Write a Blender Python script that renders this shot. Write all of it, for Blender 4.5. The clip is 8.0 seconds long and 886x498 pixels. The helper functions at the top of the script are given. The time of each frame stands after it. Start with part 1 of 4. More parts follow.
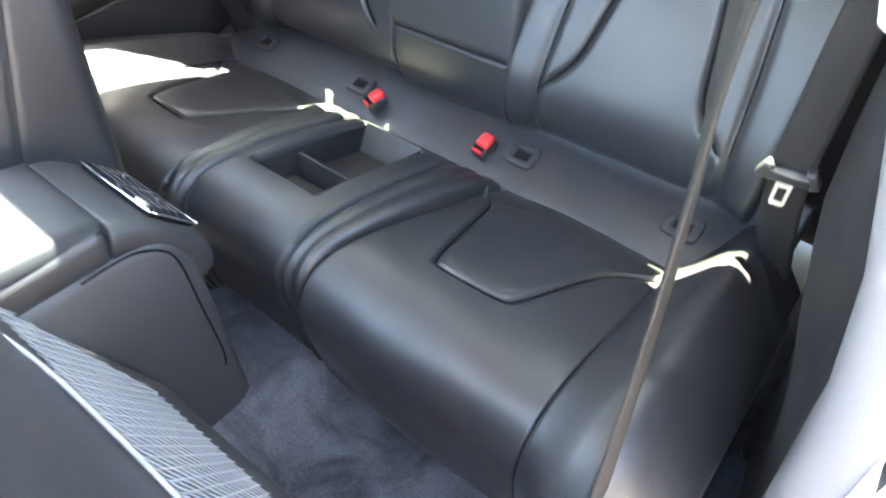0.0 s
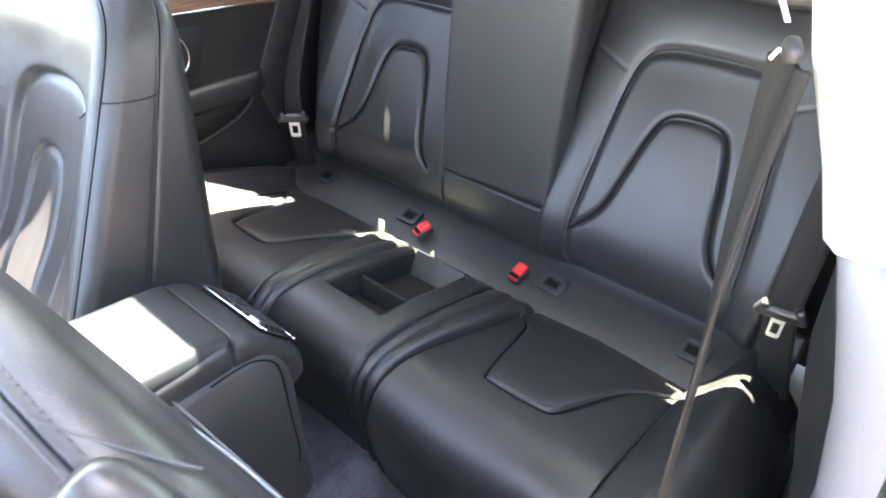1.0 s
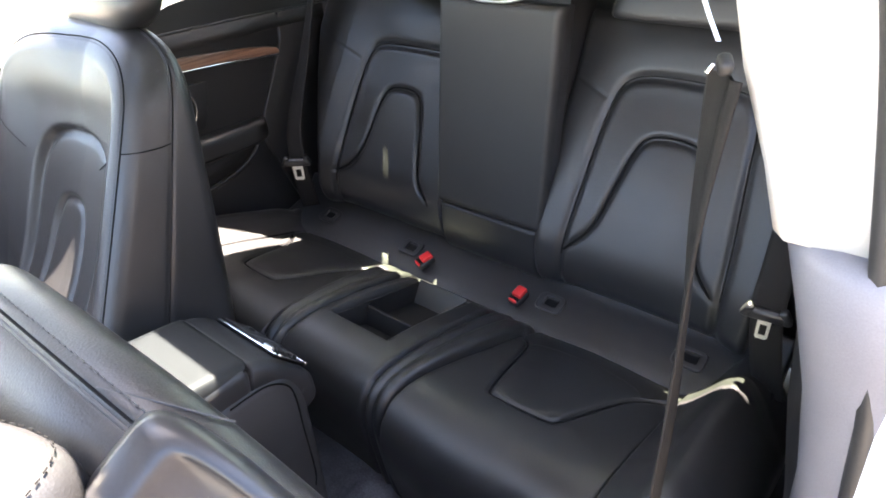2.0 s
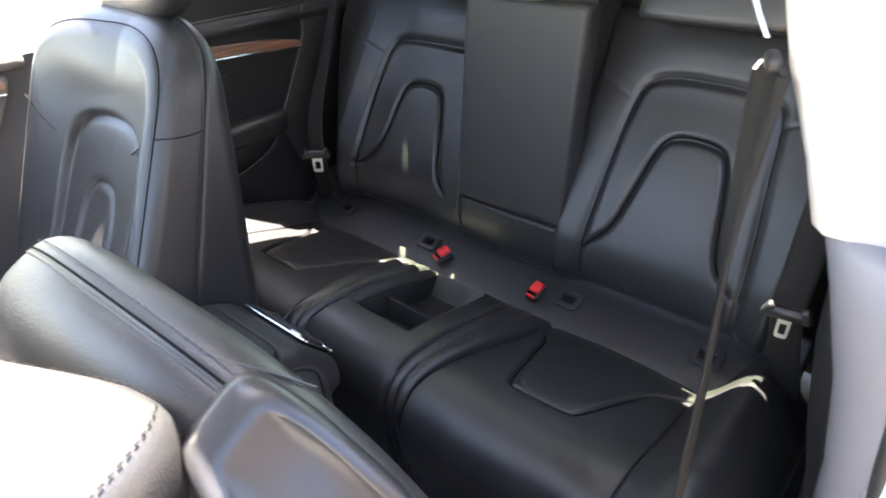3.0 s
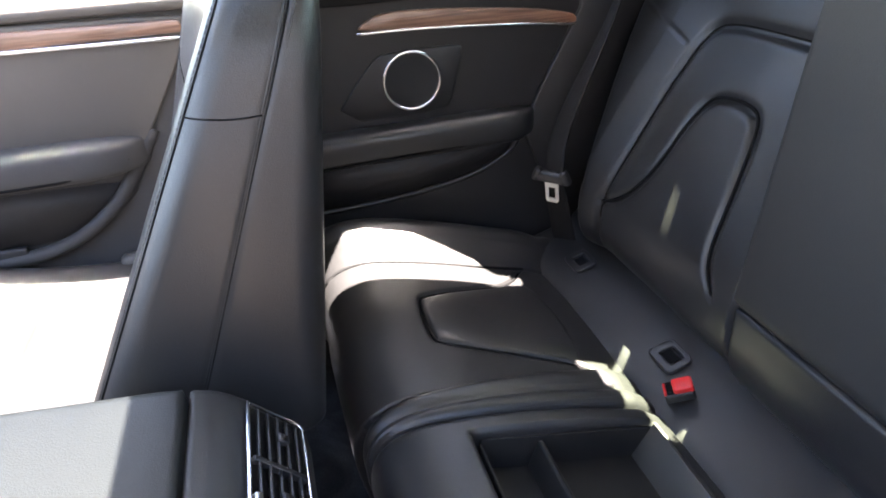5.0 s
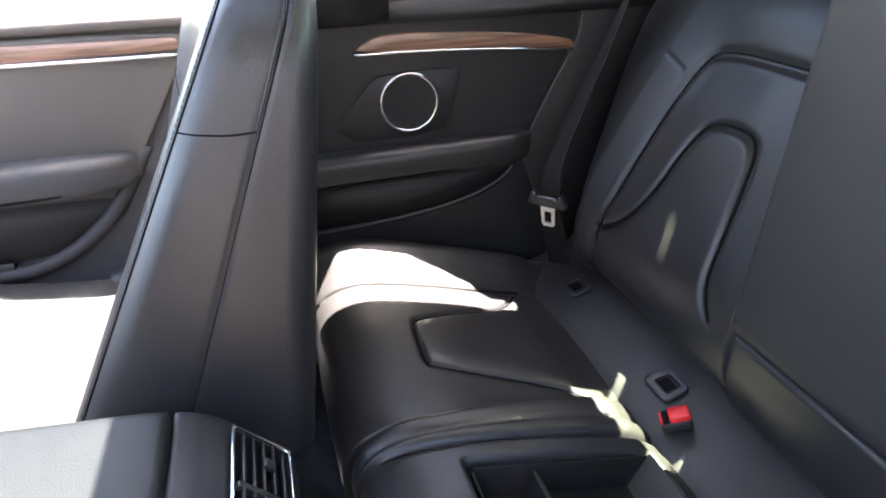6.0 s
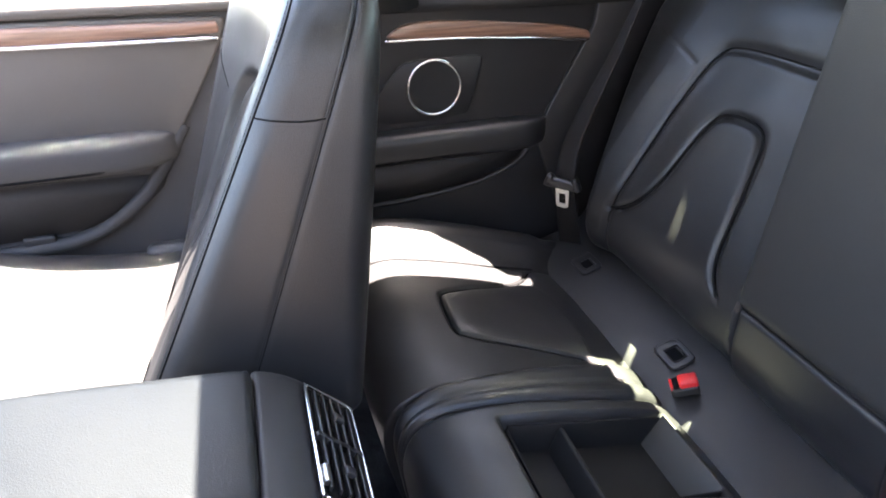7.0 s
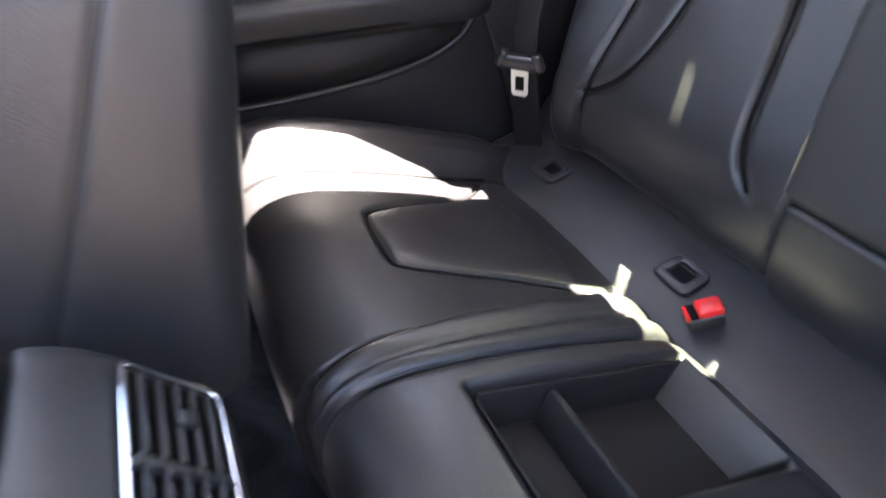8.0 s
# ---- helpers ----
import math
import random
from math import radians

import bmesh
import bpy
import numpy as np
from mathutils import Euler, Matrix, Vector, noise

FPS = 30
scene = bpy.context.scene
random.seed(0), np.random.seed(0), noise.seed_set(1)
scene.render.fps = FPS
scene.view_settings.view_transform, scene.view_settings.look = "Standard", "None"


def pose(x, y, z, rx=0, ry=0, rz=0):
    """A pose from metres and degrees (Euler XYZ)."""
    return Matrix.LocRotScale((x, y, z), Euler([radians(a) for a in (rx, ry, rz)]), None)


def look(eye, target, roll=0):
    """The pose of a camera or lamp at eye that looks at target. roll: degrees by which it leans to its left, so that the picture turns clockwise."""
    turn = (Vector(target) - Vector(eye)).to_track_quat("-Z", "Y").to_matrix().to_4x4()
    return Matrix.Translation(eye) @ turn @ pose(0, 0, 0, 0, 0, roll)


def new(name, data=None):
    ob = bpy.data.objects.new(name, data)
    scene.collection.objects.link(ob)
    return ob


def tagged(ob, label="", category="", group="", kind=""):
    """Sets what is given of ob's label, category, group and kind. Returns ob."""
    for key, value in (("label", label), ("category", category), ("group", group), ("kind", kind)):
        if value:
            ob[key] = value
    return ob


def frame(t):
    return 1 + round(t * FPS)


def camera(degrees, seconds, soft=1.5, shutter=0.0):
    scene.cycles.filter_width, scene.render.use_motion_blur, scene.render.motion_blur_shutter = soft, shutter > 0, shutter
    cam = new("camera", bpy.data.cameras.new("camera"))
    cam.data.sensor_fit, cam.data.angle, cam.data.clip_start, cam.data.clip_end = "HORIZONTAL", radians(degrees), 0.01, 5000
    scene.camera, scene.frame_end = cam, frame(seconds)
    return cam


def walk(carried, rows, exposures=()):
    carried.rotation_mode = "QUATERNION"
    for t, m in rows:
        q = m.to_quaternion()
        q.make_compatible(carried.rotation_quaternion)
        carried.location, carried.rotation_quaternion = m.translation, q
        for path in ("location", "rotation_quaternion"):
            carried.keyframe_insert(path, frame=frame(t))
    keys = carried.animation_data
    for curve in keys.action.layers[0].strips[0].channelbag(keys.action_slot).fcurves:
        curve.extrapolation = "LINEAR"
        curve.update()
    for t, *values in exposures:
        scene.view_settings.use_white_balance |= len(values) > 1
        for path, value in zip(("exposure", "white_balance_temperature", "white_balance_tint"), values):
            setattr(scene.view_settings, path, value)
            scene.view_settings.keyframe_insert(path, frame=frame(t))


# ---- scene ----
cam = camera(69.7, 8.0, soft=1.8, shutter=0.4)
PATH = [
    (0, (0.628, -0.737, 0.977), (-0.292, 0.365, -0.416), -0.8),
    (0.5, (0.619, -0.802, 1.044), (-0.387, 0.375, -0.222), 0.8),
    (1, (0.641, -0.864, 1.097), (-0.419, 0.394, -0.039), 0.8),
    (1.5, (0.666, -0.916, 1.108), (-0.412, 0.405, 0.062), -0.6),
    (1.7, (0.688, -0.903, 1.108), (-0.422, 0.398, 0.072), -2.5),
    (2.8, (0.691, -0.929, 1.1), (-0.447, 0.373, 0.095), -2.3),
    (3, (0.672, -0.939, 1.104), (-0.451, 0.357, 0.075), -1.4),
    (3.5, (0.613, -0.818, 1.058), (-0.685, 0.268, -0.008), -2.2),
    (3.8, (0.532, -0.63, 1.0), (-0.997, 0.095, -0.067), -5.5),
    (4, (0.453, -0.575, 0.974), (-1.137, 0.017, -0.086), -4.6),
    (4.5, (0.41, -0.494, 0.957), (-1.244, -0.076, -0.085), -4.7),
    (4.7, (0.408, -0.478, 0.958), (-1.252, -0.061, -0.078), -3.9),
    (5.8, (0.408, -0.474, 0.942), (-1.306, -0.004, 0.024), -1.5),
    (6, (0.4, -0.474, 0.948), (-1.306, -0.01, 0.014), -1.7),
    (6.5, (0.416, -0.502, 0.946), (-1.289, -0.037, 0.01), -2.6),
    (7, (0.435, -0.555, 0.979), (-1.224, -0.047, -0.016), -0.1),
    (7.5, (0.401, -0.565, 0.966), (-1.163, 0.015, -0.137), -1.1),
    (7.8, (0.317, -0.533, 0.872), (-1.197, 0.124, -0.257), -1.2),
    (8, (0.232, -0.489, 0.801), (-1.259, 0.188, -0.348), 0.7),
]
walk(cam, [(t, look(eye, target, roll)) for t, eye, target, roll in PATH], exposures=[(0.0, 6.62, 7300, 7), (0.5, 6.6, 7450, 11), (1.0, 6.1, 7500, 14), (1.5, 5.4, 7700, 16), (3.0, 5.04, 7600, 15), (3.5, 5.6, 7400, 14), (4.0, 5.38, 7400, 16), (4.5, 5.27, 7400, 16), (7.0, 5.43, 7400, 17), (7.5, 5.17, 7200, 17), (8.0, 5.85, 7400, 19)])

# ---- world, sun and exposure ----
SUN = Vector((-0.215, 0.358, 1.0)).normalized()      # towards the sun
world = bpy.data.worlds.new("sky")
scene.world = world
world.use_nodes = True
wn = world.node_tree
sky = wn.nodes.new("ShaderNodeTexSky")
sky.sky_type = 'NISHITA'
sky.sun_disc = False
sky.sun_elevation = math.asin(SUN.z)
sky.sun_rotation = math.atan2(SUN.x, SUN.y)
wn.links.new(sky.outputs[0], wn.nodes["Background"].inputs[0])
wn.nodes["Background"].inputs[1].default_value = 0.07
sun = new("sun", bpy.data.lights.new("sun", "SUN"))
sun.data.energy, sun.data.angle, sun.data.color = 5.0, radians(0.5), (1.0, 0.975, 0.94)
sun.matrix_world = look(SUN * 20, (0, 0, 0))


# ---- materials ----
def material(name, colour, rough=0.5, metal=0.0, var=0.15, grain=400.0, bump=0.1, stain=6.0, coat=0.0, spec=0.5, rvar=0.08):
    """A surface with colour and gloss varied at two scales and a fine relief. Sizes: cells per metre."""
    m = bpy.data.materials.new(name)
    m.use_nodes = True
    nt = m.node_tree
    b = nt.nodes["Principled BSDF"]
    tc = nt.nodes.new("ShaderNodeTexCoord")
    big = nt.nodes.new("ShaderNodeTexNoise")
    big.inputs["Scale"].default_value, big.inputs["Detail"].default_value = stain, 5
    fine = nt.nodes.new("ShaderNodeTexNoise")
    fine.inputs["Scale"].default_value, fine.inputs["Detail"].default_value = grain, 3
    for n in (big, fine):
        nt.links.new(tc.outputs["Object"], n.inputs["Vector"])
    add = nt.nodes.new("ShaderNodeMath")
    add.operation = 'ADD'
    nt.links.new(big.outputs[0], add.inputs[0])
    nt.links.new(fine.outputs[0], add.inputs[1])
    ramp = nt.nodes.new("ShaderNodeMapRange")
    ramp.inputs[1].default_value, ramp.inputs[2].default_value = 0.6, 1.4
    ramp.inputs[3].default_value, ramp.inputs[4].default_value = 1 - var, 1 + var
    nt.links.new(add.outputs[0], ramp.inputs[0])
    mix = nt.nodes.new("ShaderNodeVectorMath")
    mix.operation = 'SCALE'
    mix.inputs[0].default_value = colour
    nt.links.new(ramp.outputs[0], mix.inputs["Scale"])
    nt.links.new(mix.outputs[0], b.inputs["Base Color"])
    rr = nt.nodes.new("ShaderNodeMapRange")
    rr.inputs[1].default_value, rr.inputs[2].default_value = 0.3, 0.7
    rr.inputs[3].default_value, rr.inputs[4].default_value = rough - rvar, min(1, rough + rvar)
    nt.links.new(big.outputs[0], rr.inputs[0])
    nt.links.new(rr.outputs[0], b.inputs["Roughness"])
    b.inputs["Metallic"].default_value = metal
    b.inputs["Coat Weight"].default_value = coat
    b.inputs["Specular IOR Level"].default_value = spec
    if bump:
        bp = nt.nodes.new("ShaderNodeBump")
        bp.inputs["Strength"].default_value, bp.inputs["Distance"].default_value = bump, 0.001
        nt.links.new(fine.outputs[0], bp.inputs["Height"])
        nt.links.new(bp.outputs[0], b.inputs["Normal"])
    return m


def leather_material(name, colour, rough):
    m = material(name, colour, rough, var=0.14, grain=900, bump=0.12, stain=5)
    nt = m.node_tree
    b = nt.nodes["Principled BSDF"]
    tc = [n for n in nt.nodes if n.type == 'TEX_COORD'][0]
    bp = [n for n in nt.nodes if n.type == 'BUMP'][0]
    cell = nt.nodes.new("ShaderNodeTexVoronoi")
    cell.inputs["Scale"].default_value = 650
    soft = nt.nodes.new("ShaderNodeTexNoise")
    soft.inputs["Scale"].default_value, soft.inputs["Detail"].default_value = 28, 4
    for n in (cell, soft):
        nt.links.new(tc.outputs["Object"], n.inputs["Vector"])
    b2 = nt.nodes.new("ShaderNodeBump")
    b2.inputs["Strength"].default_value, b2.inputs["Distance"].default_value = 0.18, 0.0006
    nt.links.new(cell.outputs["Distance"], b2.inputs["Height"])
    nt.links.new(bp.outputs[0], b2.inputs["Normal"])
    b3 = nt.nodes.new("ShaderNodeBump")
    b3.inputs["Strength"].default_value, b3.inputs["Distance"].default_value = 0.09, 0.004
    nt.links.new(soft.outputs[0], b3.inputs["Height"])
    nt.links.new(b2.outputs[0], b3.inputs["Normal"])
    nt.links.new(b3.outputs[0], b.inputs["Normal"])
    b.inputs["Sheen Weight"].default_value, b.inputs["Sheen Roughness"].default_value = 0.01, 0.3
    return m


def wood_material():
    m = material("walnut_veneer", (0.17, 0.08, 0.05), 0.36, var=0.25, grain=200, bump=0.0, stain=9, coat=0.6)
    nt = m.node_tree
    b = nt.nodes["Principled BSDF"]
    tc = [n for n in nt.nodes if n.type == 'TEX_COORD'][0]
    mp = nt.nodes.new("ShaderNodeMapping")
    mp.inputs["Scale"].default_value = (60, 5, 140)
    nt.links.new(tc.outputs["Object"], mp.inputs[0])
    g = nt.nodes.new("ShaderNodeTexNoise")
    g.inputs["Scale"].default_value, g.inputs["Detail"].default_value, g.inputs["Distortion"].default_value = 1.0, 6, 1.2
    nt.links.new(mp.outputs[0], g.inputs["Vector"])
    cr = nt.nodes.new("ShaderNodeValToRGB")
    cr.color_ramp.elements[0].position, cr.color_ramp.elements[0].color = 0.3, (0.085, 0.041, 0.026, 1)
    cr.color_ramp.elements[1].position, cr.color_ramp.elements[1].color = 0.72, (0.27, 0.145, 0.098, 1)
    nt.links.new(g.outputs[0], cr.inputs[0])
    nt.links.new(cr.outputs[0], b.inputs["Base Color"])
    return m


LEATHER = leather_material("black_leather", (0.017, 0.017, 0.018), 0.40)
PANEL = material("black_soft_plastic", (0.0115, 0.0115, 0.0128), 0.5, grain=700, bump=0.2)
LIDSKIN = leather_material("charcoal_armrest_leather", (0.0088, 0.0094, 0.0102), 0.52)
LIDSKIN.node_tree.nodes["Principled BSDF"].inputs["Sheen Weight"].default_value = 0.0
LIDSKIN.node_tree.nodes["Principled BSDF"].inputs["Specular IOR Level"].default_value = 0.28
VINYL = leather_material("black_leatherette", (0.020, 0.020, 0.0215), 0.42)
FACE = leather_material("smooth_black_armrest_skin", (0.0165, 0.0165, 0.017), 0.57)
# one tray plastic in two tones: floor and sides shaded, back wall lit
TRAY = material("ribbed_black_tray_plastic", (0.0085, 0.008, 0.008), 0.7, grain=600, bump=0.2, spec=0.3)
TRAY_LIT = material("lit_tray_plastic", (0.034, 0.032, 0.028), 0.6, grain=600, bump=0.3)
CONSOLE = material("soft_grey_console_plastic", (0.021, 0.0215, 0.0235), 0.55, grain=700, bump=0.2)
SHINY = material("satin_black_plastic", (0.02, 0.02, 0.022), 0.33, grain=500, bump=0.05)
DARK = material("matt_black_plastic", (0.012, 0.012, 0.013), 0.6, grain=600, bump=0.2)
CARPET = material("charcoal_carpet", (0.050, 0.052, 0.060), 0.95, var=0.5, grain=330, bump=1.0, stain=9, spec=0.1)


def brushed(m, scale, low, high):
    """Pile brushed one way and the other: soft patches of lighter and darker cloth."""
    nt = m.node_tree
    b = nt.nodes["Principled BSDF"]
    old = b.inputs["Base Color"].links[0].from_socket
    tc = [n for n in nt.nodes if n.type == 'TEX_COORD'][0]
    patch = nt.nodes.new("ShaderNodeTexNoise")
    patch.inputs["Scale"].default_value, patch.inputs["Detail"].default_value, patch.inputs["Distortion"].default_value = scale, 4, 1.5
    nt.links.new(tc.outputs["Object"], patch.inputs["Vector"])
    span = nt.nodes.new("ShaderNodeMapRange")
    span.inputs[1].default_value, span.inputs[2].default_value, span.inputs[3].default_value, span.inputs[4].default_value = 0.35, 0.65, low, high
    nt.links.new(patch.outputs[0], span.inputs[0])
    mul = nt.nodes.new("ShaderNodeVectorMath")
    mul.operation = 'SCALE'
    nt.links.new(old, mul.inputs[0])
    nt.links.new(span.outputs[0], mul.inputs["Scale"])
    nt.links.new(mul.outputs[0], b.inputs["Base Color"])


brushed(CARPET, 11, 0.55, 1.35)
CHROME = material("chrome", (0.75, 0.75, 0.76), 0.13, 1.0, var=0.04, grain=200, bump=0.0, rvar=0.04)
STEEL = material("brushed_steel", (0.55, 0.55, 0.55), 0.3, 1.0, var=0.08, grain=300, bump=0.03)
RED = material("red_button_plastic", (0.62, 0.018, 0.02), 0.35, var=0.08, grain=500, bump=0.03)
WOOD = wood_material()
TRIM = material("light_grey_pillar_cloth", (0.52, 0.52, 0.51), 0.9, var=0.08, grain=900, bump=0.3)
HEADLINER = material("light_grey_headliner", (0.55, 0.55, 0.53), 0.95, var=0.06, grain=800, bump=0.3)
WEBBING = material("black_seat_belt_webbing", (0.0105, 0.0098, 0.0096), 0.8, spec=0.25, var=0.2, grain=1200, bump=0.5)
THREAD = material("black_thread", (0.035, 0.035, 0.037), 0.6, bump=0.0)
PALE = material("bright_steel", (0.80, 0.80, 0.78), 0.5, 1.0, var=0.05, grain=300, bump=0.02)
# near-black for seams; also stands in for shade in grooves, slots and openings
SEAM_SHADE = material("black_seam_and_shade", (0.005, 0.005, 0.0055), 0.9, bump=0.0, spec=0.1)
PAINT = material("white_paint", (0.75, 0.75, 0.75), 0.3, coat=0.8, bump=0.0)
GREYTRIM = material("dark_grey_plastic", (0.165, 0.160, 0.174), 0.42, grain=700, bump=0.15)
DOORSKIN = material("charcoal_door_plastic", (0.036, 0.035, 0.036), 0.66, grain=700, bump=0.15, spec=0.3)
INSERT = leather_material("dark_door_leather", (0.078, 0.069, 0.063), 0.5)
RUBBER = material("black_rubber", (0.02, 0.02, 0.02), 0.6)
CONCRETE = material("sunlit_concrete", (0.21, 0.187, 0.16), 0.9, var=0.25, grain=60, bump=0.5, stain=0.7)
NET = material("grey_net_cord", (0.20, 0.205, 0.215), 0.6, bump=0.0)
CLOTH = material("grille_cloth", (0.014, 0.014, 0.015), 0.8, var=0.3, grain=1500, bump=0.8)


def glass_material():
    m = bpy.data.materials.new("window_glass")
    m.use_nodes = True
    b = m.node_tree.nodes["Principled BSDF"]
    b.inputs["Base Color"].default_value = (0.93, 0.97, 0.94, 1)
    b.inputs["Transmission Weight"].default_value = 1.0
    b.inputs["Roughness"].default_value = 0.0
    b.inputs["IOR"].default_value = 1.05
    return m


GLASS = glass_material()
TINTED = glass_material()
TINTED.name = "tinted_window_glass"
TINTED.node_tree.nodes["Principled BSDF"].inputs["Base Color"].default_value = (0.20, 0.22, 0.21, 1)


def tint_material(name, colour):
    """Thin tinted glass: light passes straight through and takes on the tint; a faint gloss on top."""
    m = bpy.data.materials.new(name)
    m.use_nodes = True
    nt = m.node_tree
    out = [n for n in nt.nodes if n.type == 'OUTPUT_MATERIAL'][0]
    clear = nt.nodes.new("ShaderNodeBsdfTransparent")
    clear.inputs["Color"].default_value = (*colour, 1)
    gloss = nt.nodes.new("ShaderNodeBsdfGlossy")
    gloss.inputs["Roughness"].default_value = 0.02
    mix = nt.nodes.new("ShaderNodeMixShader")
    mix.inputs[0].default_value = 0.05
    nt.links.new(clear.outputs[0], mix.inputs[1])
    nt.links.new(gloss.outputs[0], mix.inputs[2])
    nt.links.new(mix.outputs[0], out.inputs["Surface"])
    return m


REAR_GLASS = tint_material("green_tinted_glass", (0.80, 0.86, 0.76))
ROOF_GLASS = tint_material("grey_tinted_roof_glass", (0.62, 0.66, 0.67))


# ---- mesh tools ----
def thing(name, label, category, place=None, group="", kind=""):
    e = new(name)
    e.empty_display_size = 0.05
    if place is not None:
        e.matrix_world = place
    return tagged(e, label, category, group, kind)


def mesh_part(name, verts, faces, mat, parent=None, label="", smooth=True, m=None):
    me = bpy.data.meshes.new(name)
    me.from_pydata([tuple(v) for v in verts], [], [tuple(f) for f in faces])
    bm = bmesh.new()
    bm.from_mesh(me)
    bmesh.ops.recalc_face_normals(bm, faces=bm.faces)
    bm.to_mesh(me)
    bm.free()
    me.materials.append(mat)
    me.polygons.foreach_set("use_smooth", [smooth] * len(me.polygons))
    ob = new(name, me)
    if parent is not None:
        ob.parent = parent
    if m is not None:
        ob.matrix_local = m
    if label:
        ob["label"] = label
    return ob


def part(name, bm, mat, parent=None, label="", smooth=False, m=None):
    me = bpy.data.meshes.new(name)
    bmesh.ops.recalc_face_normals(bm, faces=bm.faces)
    bm.to_mesh(me)
    bm.free()
    me.materials.append(mat)
    me.polygons.foreach_set("use_smooth", [smooth] * len(me.polygons))
    ob = new(name, me)
    if parent is not None:
        ob.parent = parent
    if m is not None:
        ob.matrix_local = m
    if label:
        ob["label"] = label
    return ob


def catmull(pts, n):
    """n points evenly spaced along a smooth curve through pts."""
    p = np.array(pts, float)
    q = np.vstack([2 * p[0] - p[1], p, 2 * p[-1] - p[-2]])
    out = []
    for i in range(len(p) - 1):
        a, b, c, d = q[i:i + 4]
        for t in np.linspace(0, 1, 24, endpoint=False):
            out.append(0.5 * (2 * b + (c - a) * t + (2 * a - 5 * b + 4 * c - d) * t * t + (3 * b - a - 3 * c + d) * t ** 3))
    out.append(p[-1])
    o = np.array(out)
    s = np.concatenate([[0], np.cumsum(np.linalg.norm(np.diff(o, axis=0), axis=1))])
    w = np.linspace(0, s[-1], n)
    return np.stack([np.interp(w, s, o[:, k]) for k in range(o.shape[1])], 1)


def line_distance(a, b, pts):
    """Distance of the points (a, b) from a polyline."""
    best = np.full(a.shape, 1e9)
    p = np.array(pts, float)
    for (x0, y0), (x1, y1) in zip(p[:-1], p[1:]):
        dx, dy = x1 - x0, y1 - y0
        t = np.clip(((a - x0) * dx + (b - y0) * dy) / (dx * dx + dy * dy + 1e-12), 0, 1)
        best = np.minimum(best, np.hypot(a - x0 - t * dx, b - y0 - t * dy))
    return best


def rounded(pts, times=3, closed=False):
    p = [np.array(v, float) for v in pts]
    for _ in range(times):
        q = [] if closed else [p[0]]
        for a, b in zip(p, p[1:] + ([p[0]] if closed else [])):
            q += [a * 0.75 + b * 0.25, a * 0.25 + b * 0.75]
        if not closed:
            q.append(p[-1])
        p = q
    return p


def rrect(w, h, r, n=5):
    """A rounded rectangle of width w and height h."""
    out = []
    for cx, cy, a0 in ((w / 2 - r, h / 2 - r, 0), (r - w / 2, h / 2 - r, 90), (r - w / 2, r - h / 2, 180), (w / 2 - r, r - h / 2, 270)):
        for k in range(n):
            a = radians(a0 + 90 * k / (n - 1))
            out.append((cx + r * math.cos(a), cy + r * math.sin(a)))
    return out


def groove(d, width, depth):
    return -depth * np.exp(-(d / width) ** 2)


def inside(a, b, poly):
    res = np.zeros(a.shape, bool)
    n = len(poly)
    for i in range(n):
        (x0, y0), (x1, y1) = poly[i], poly[(i + 1) % n]
        c = (y0 > b) != (y1 > b)
        res ^= c & (a < (x1 - x0) * (b - y0) / (y1 - y0 + 1e-12) + x0)
    return res


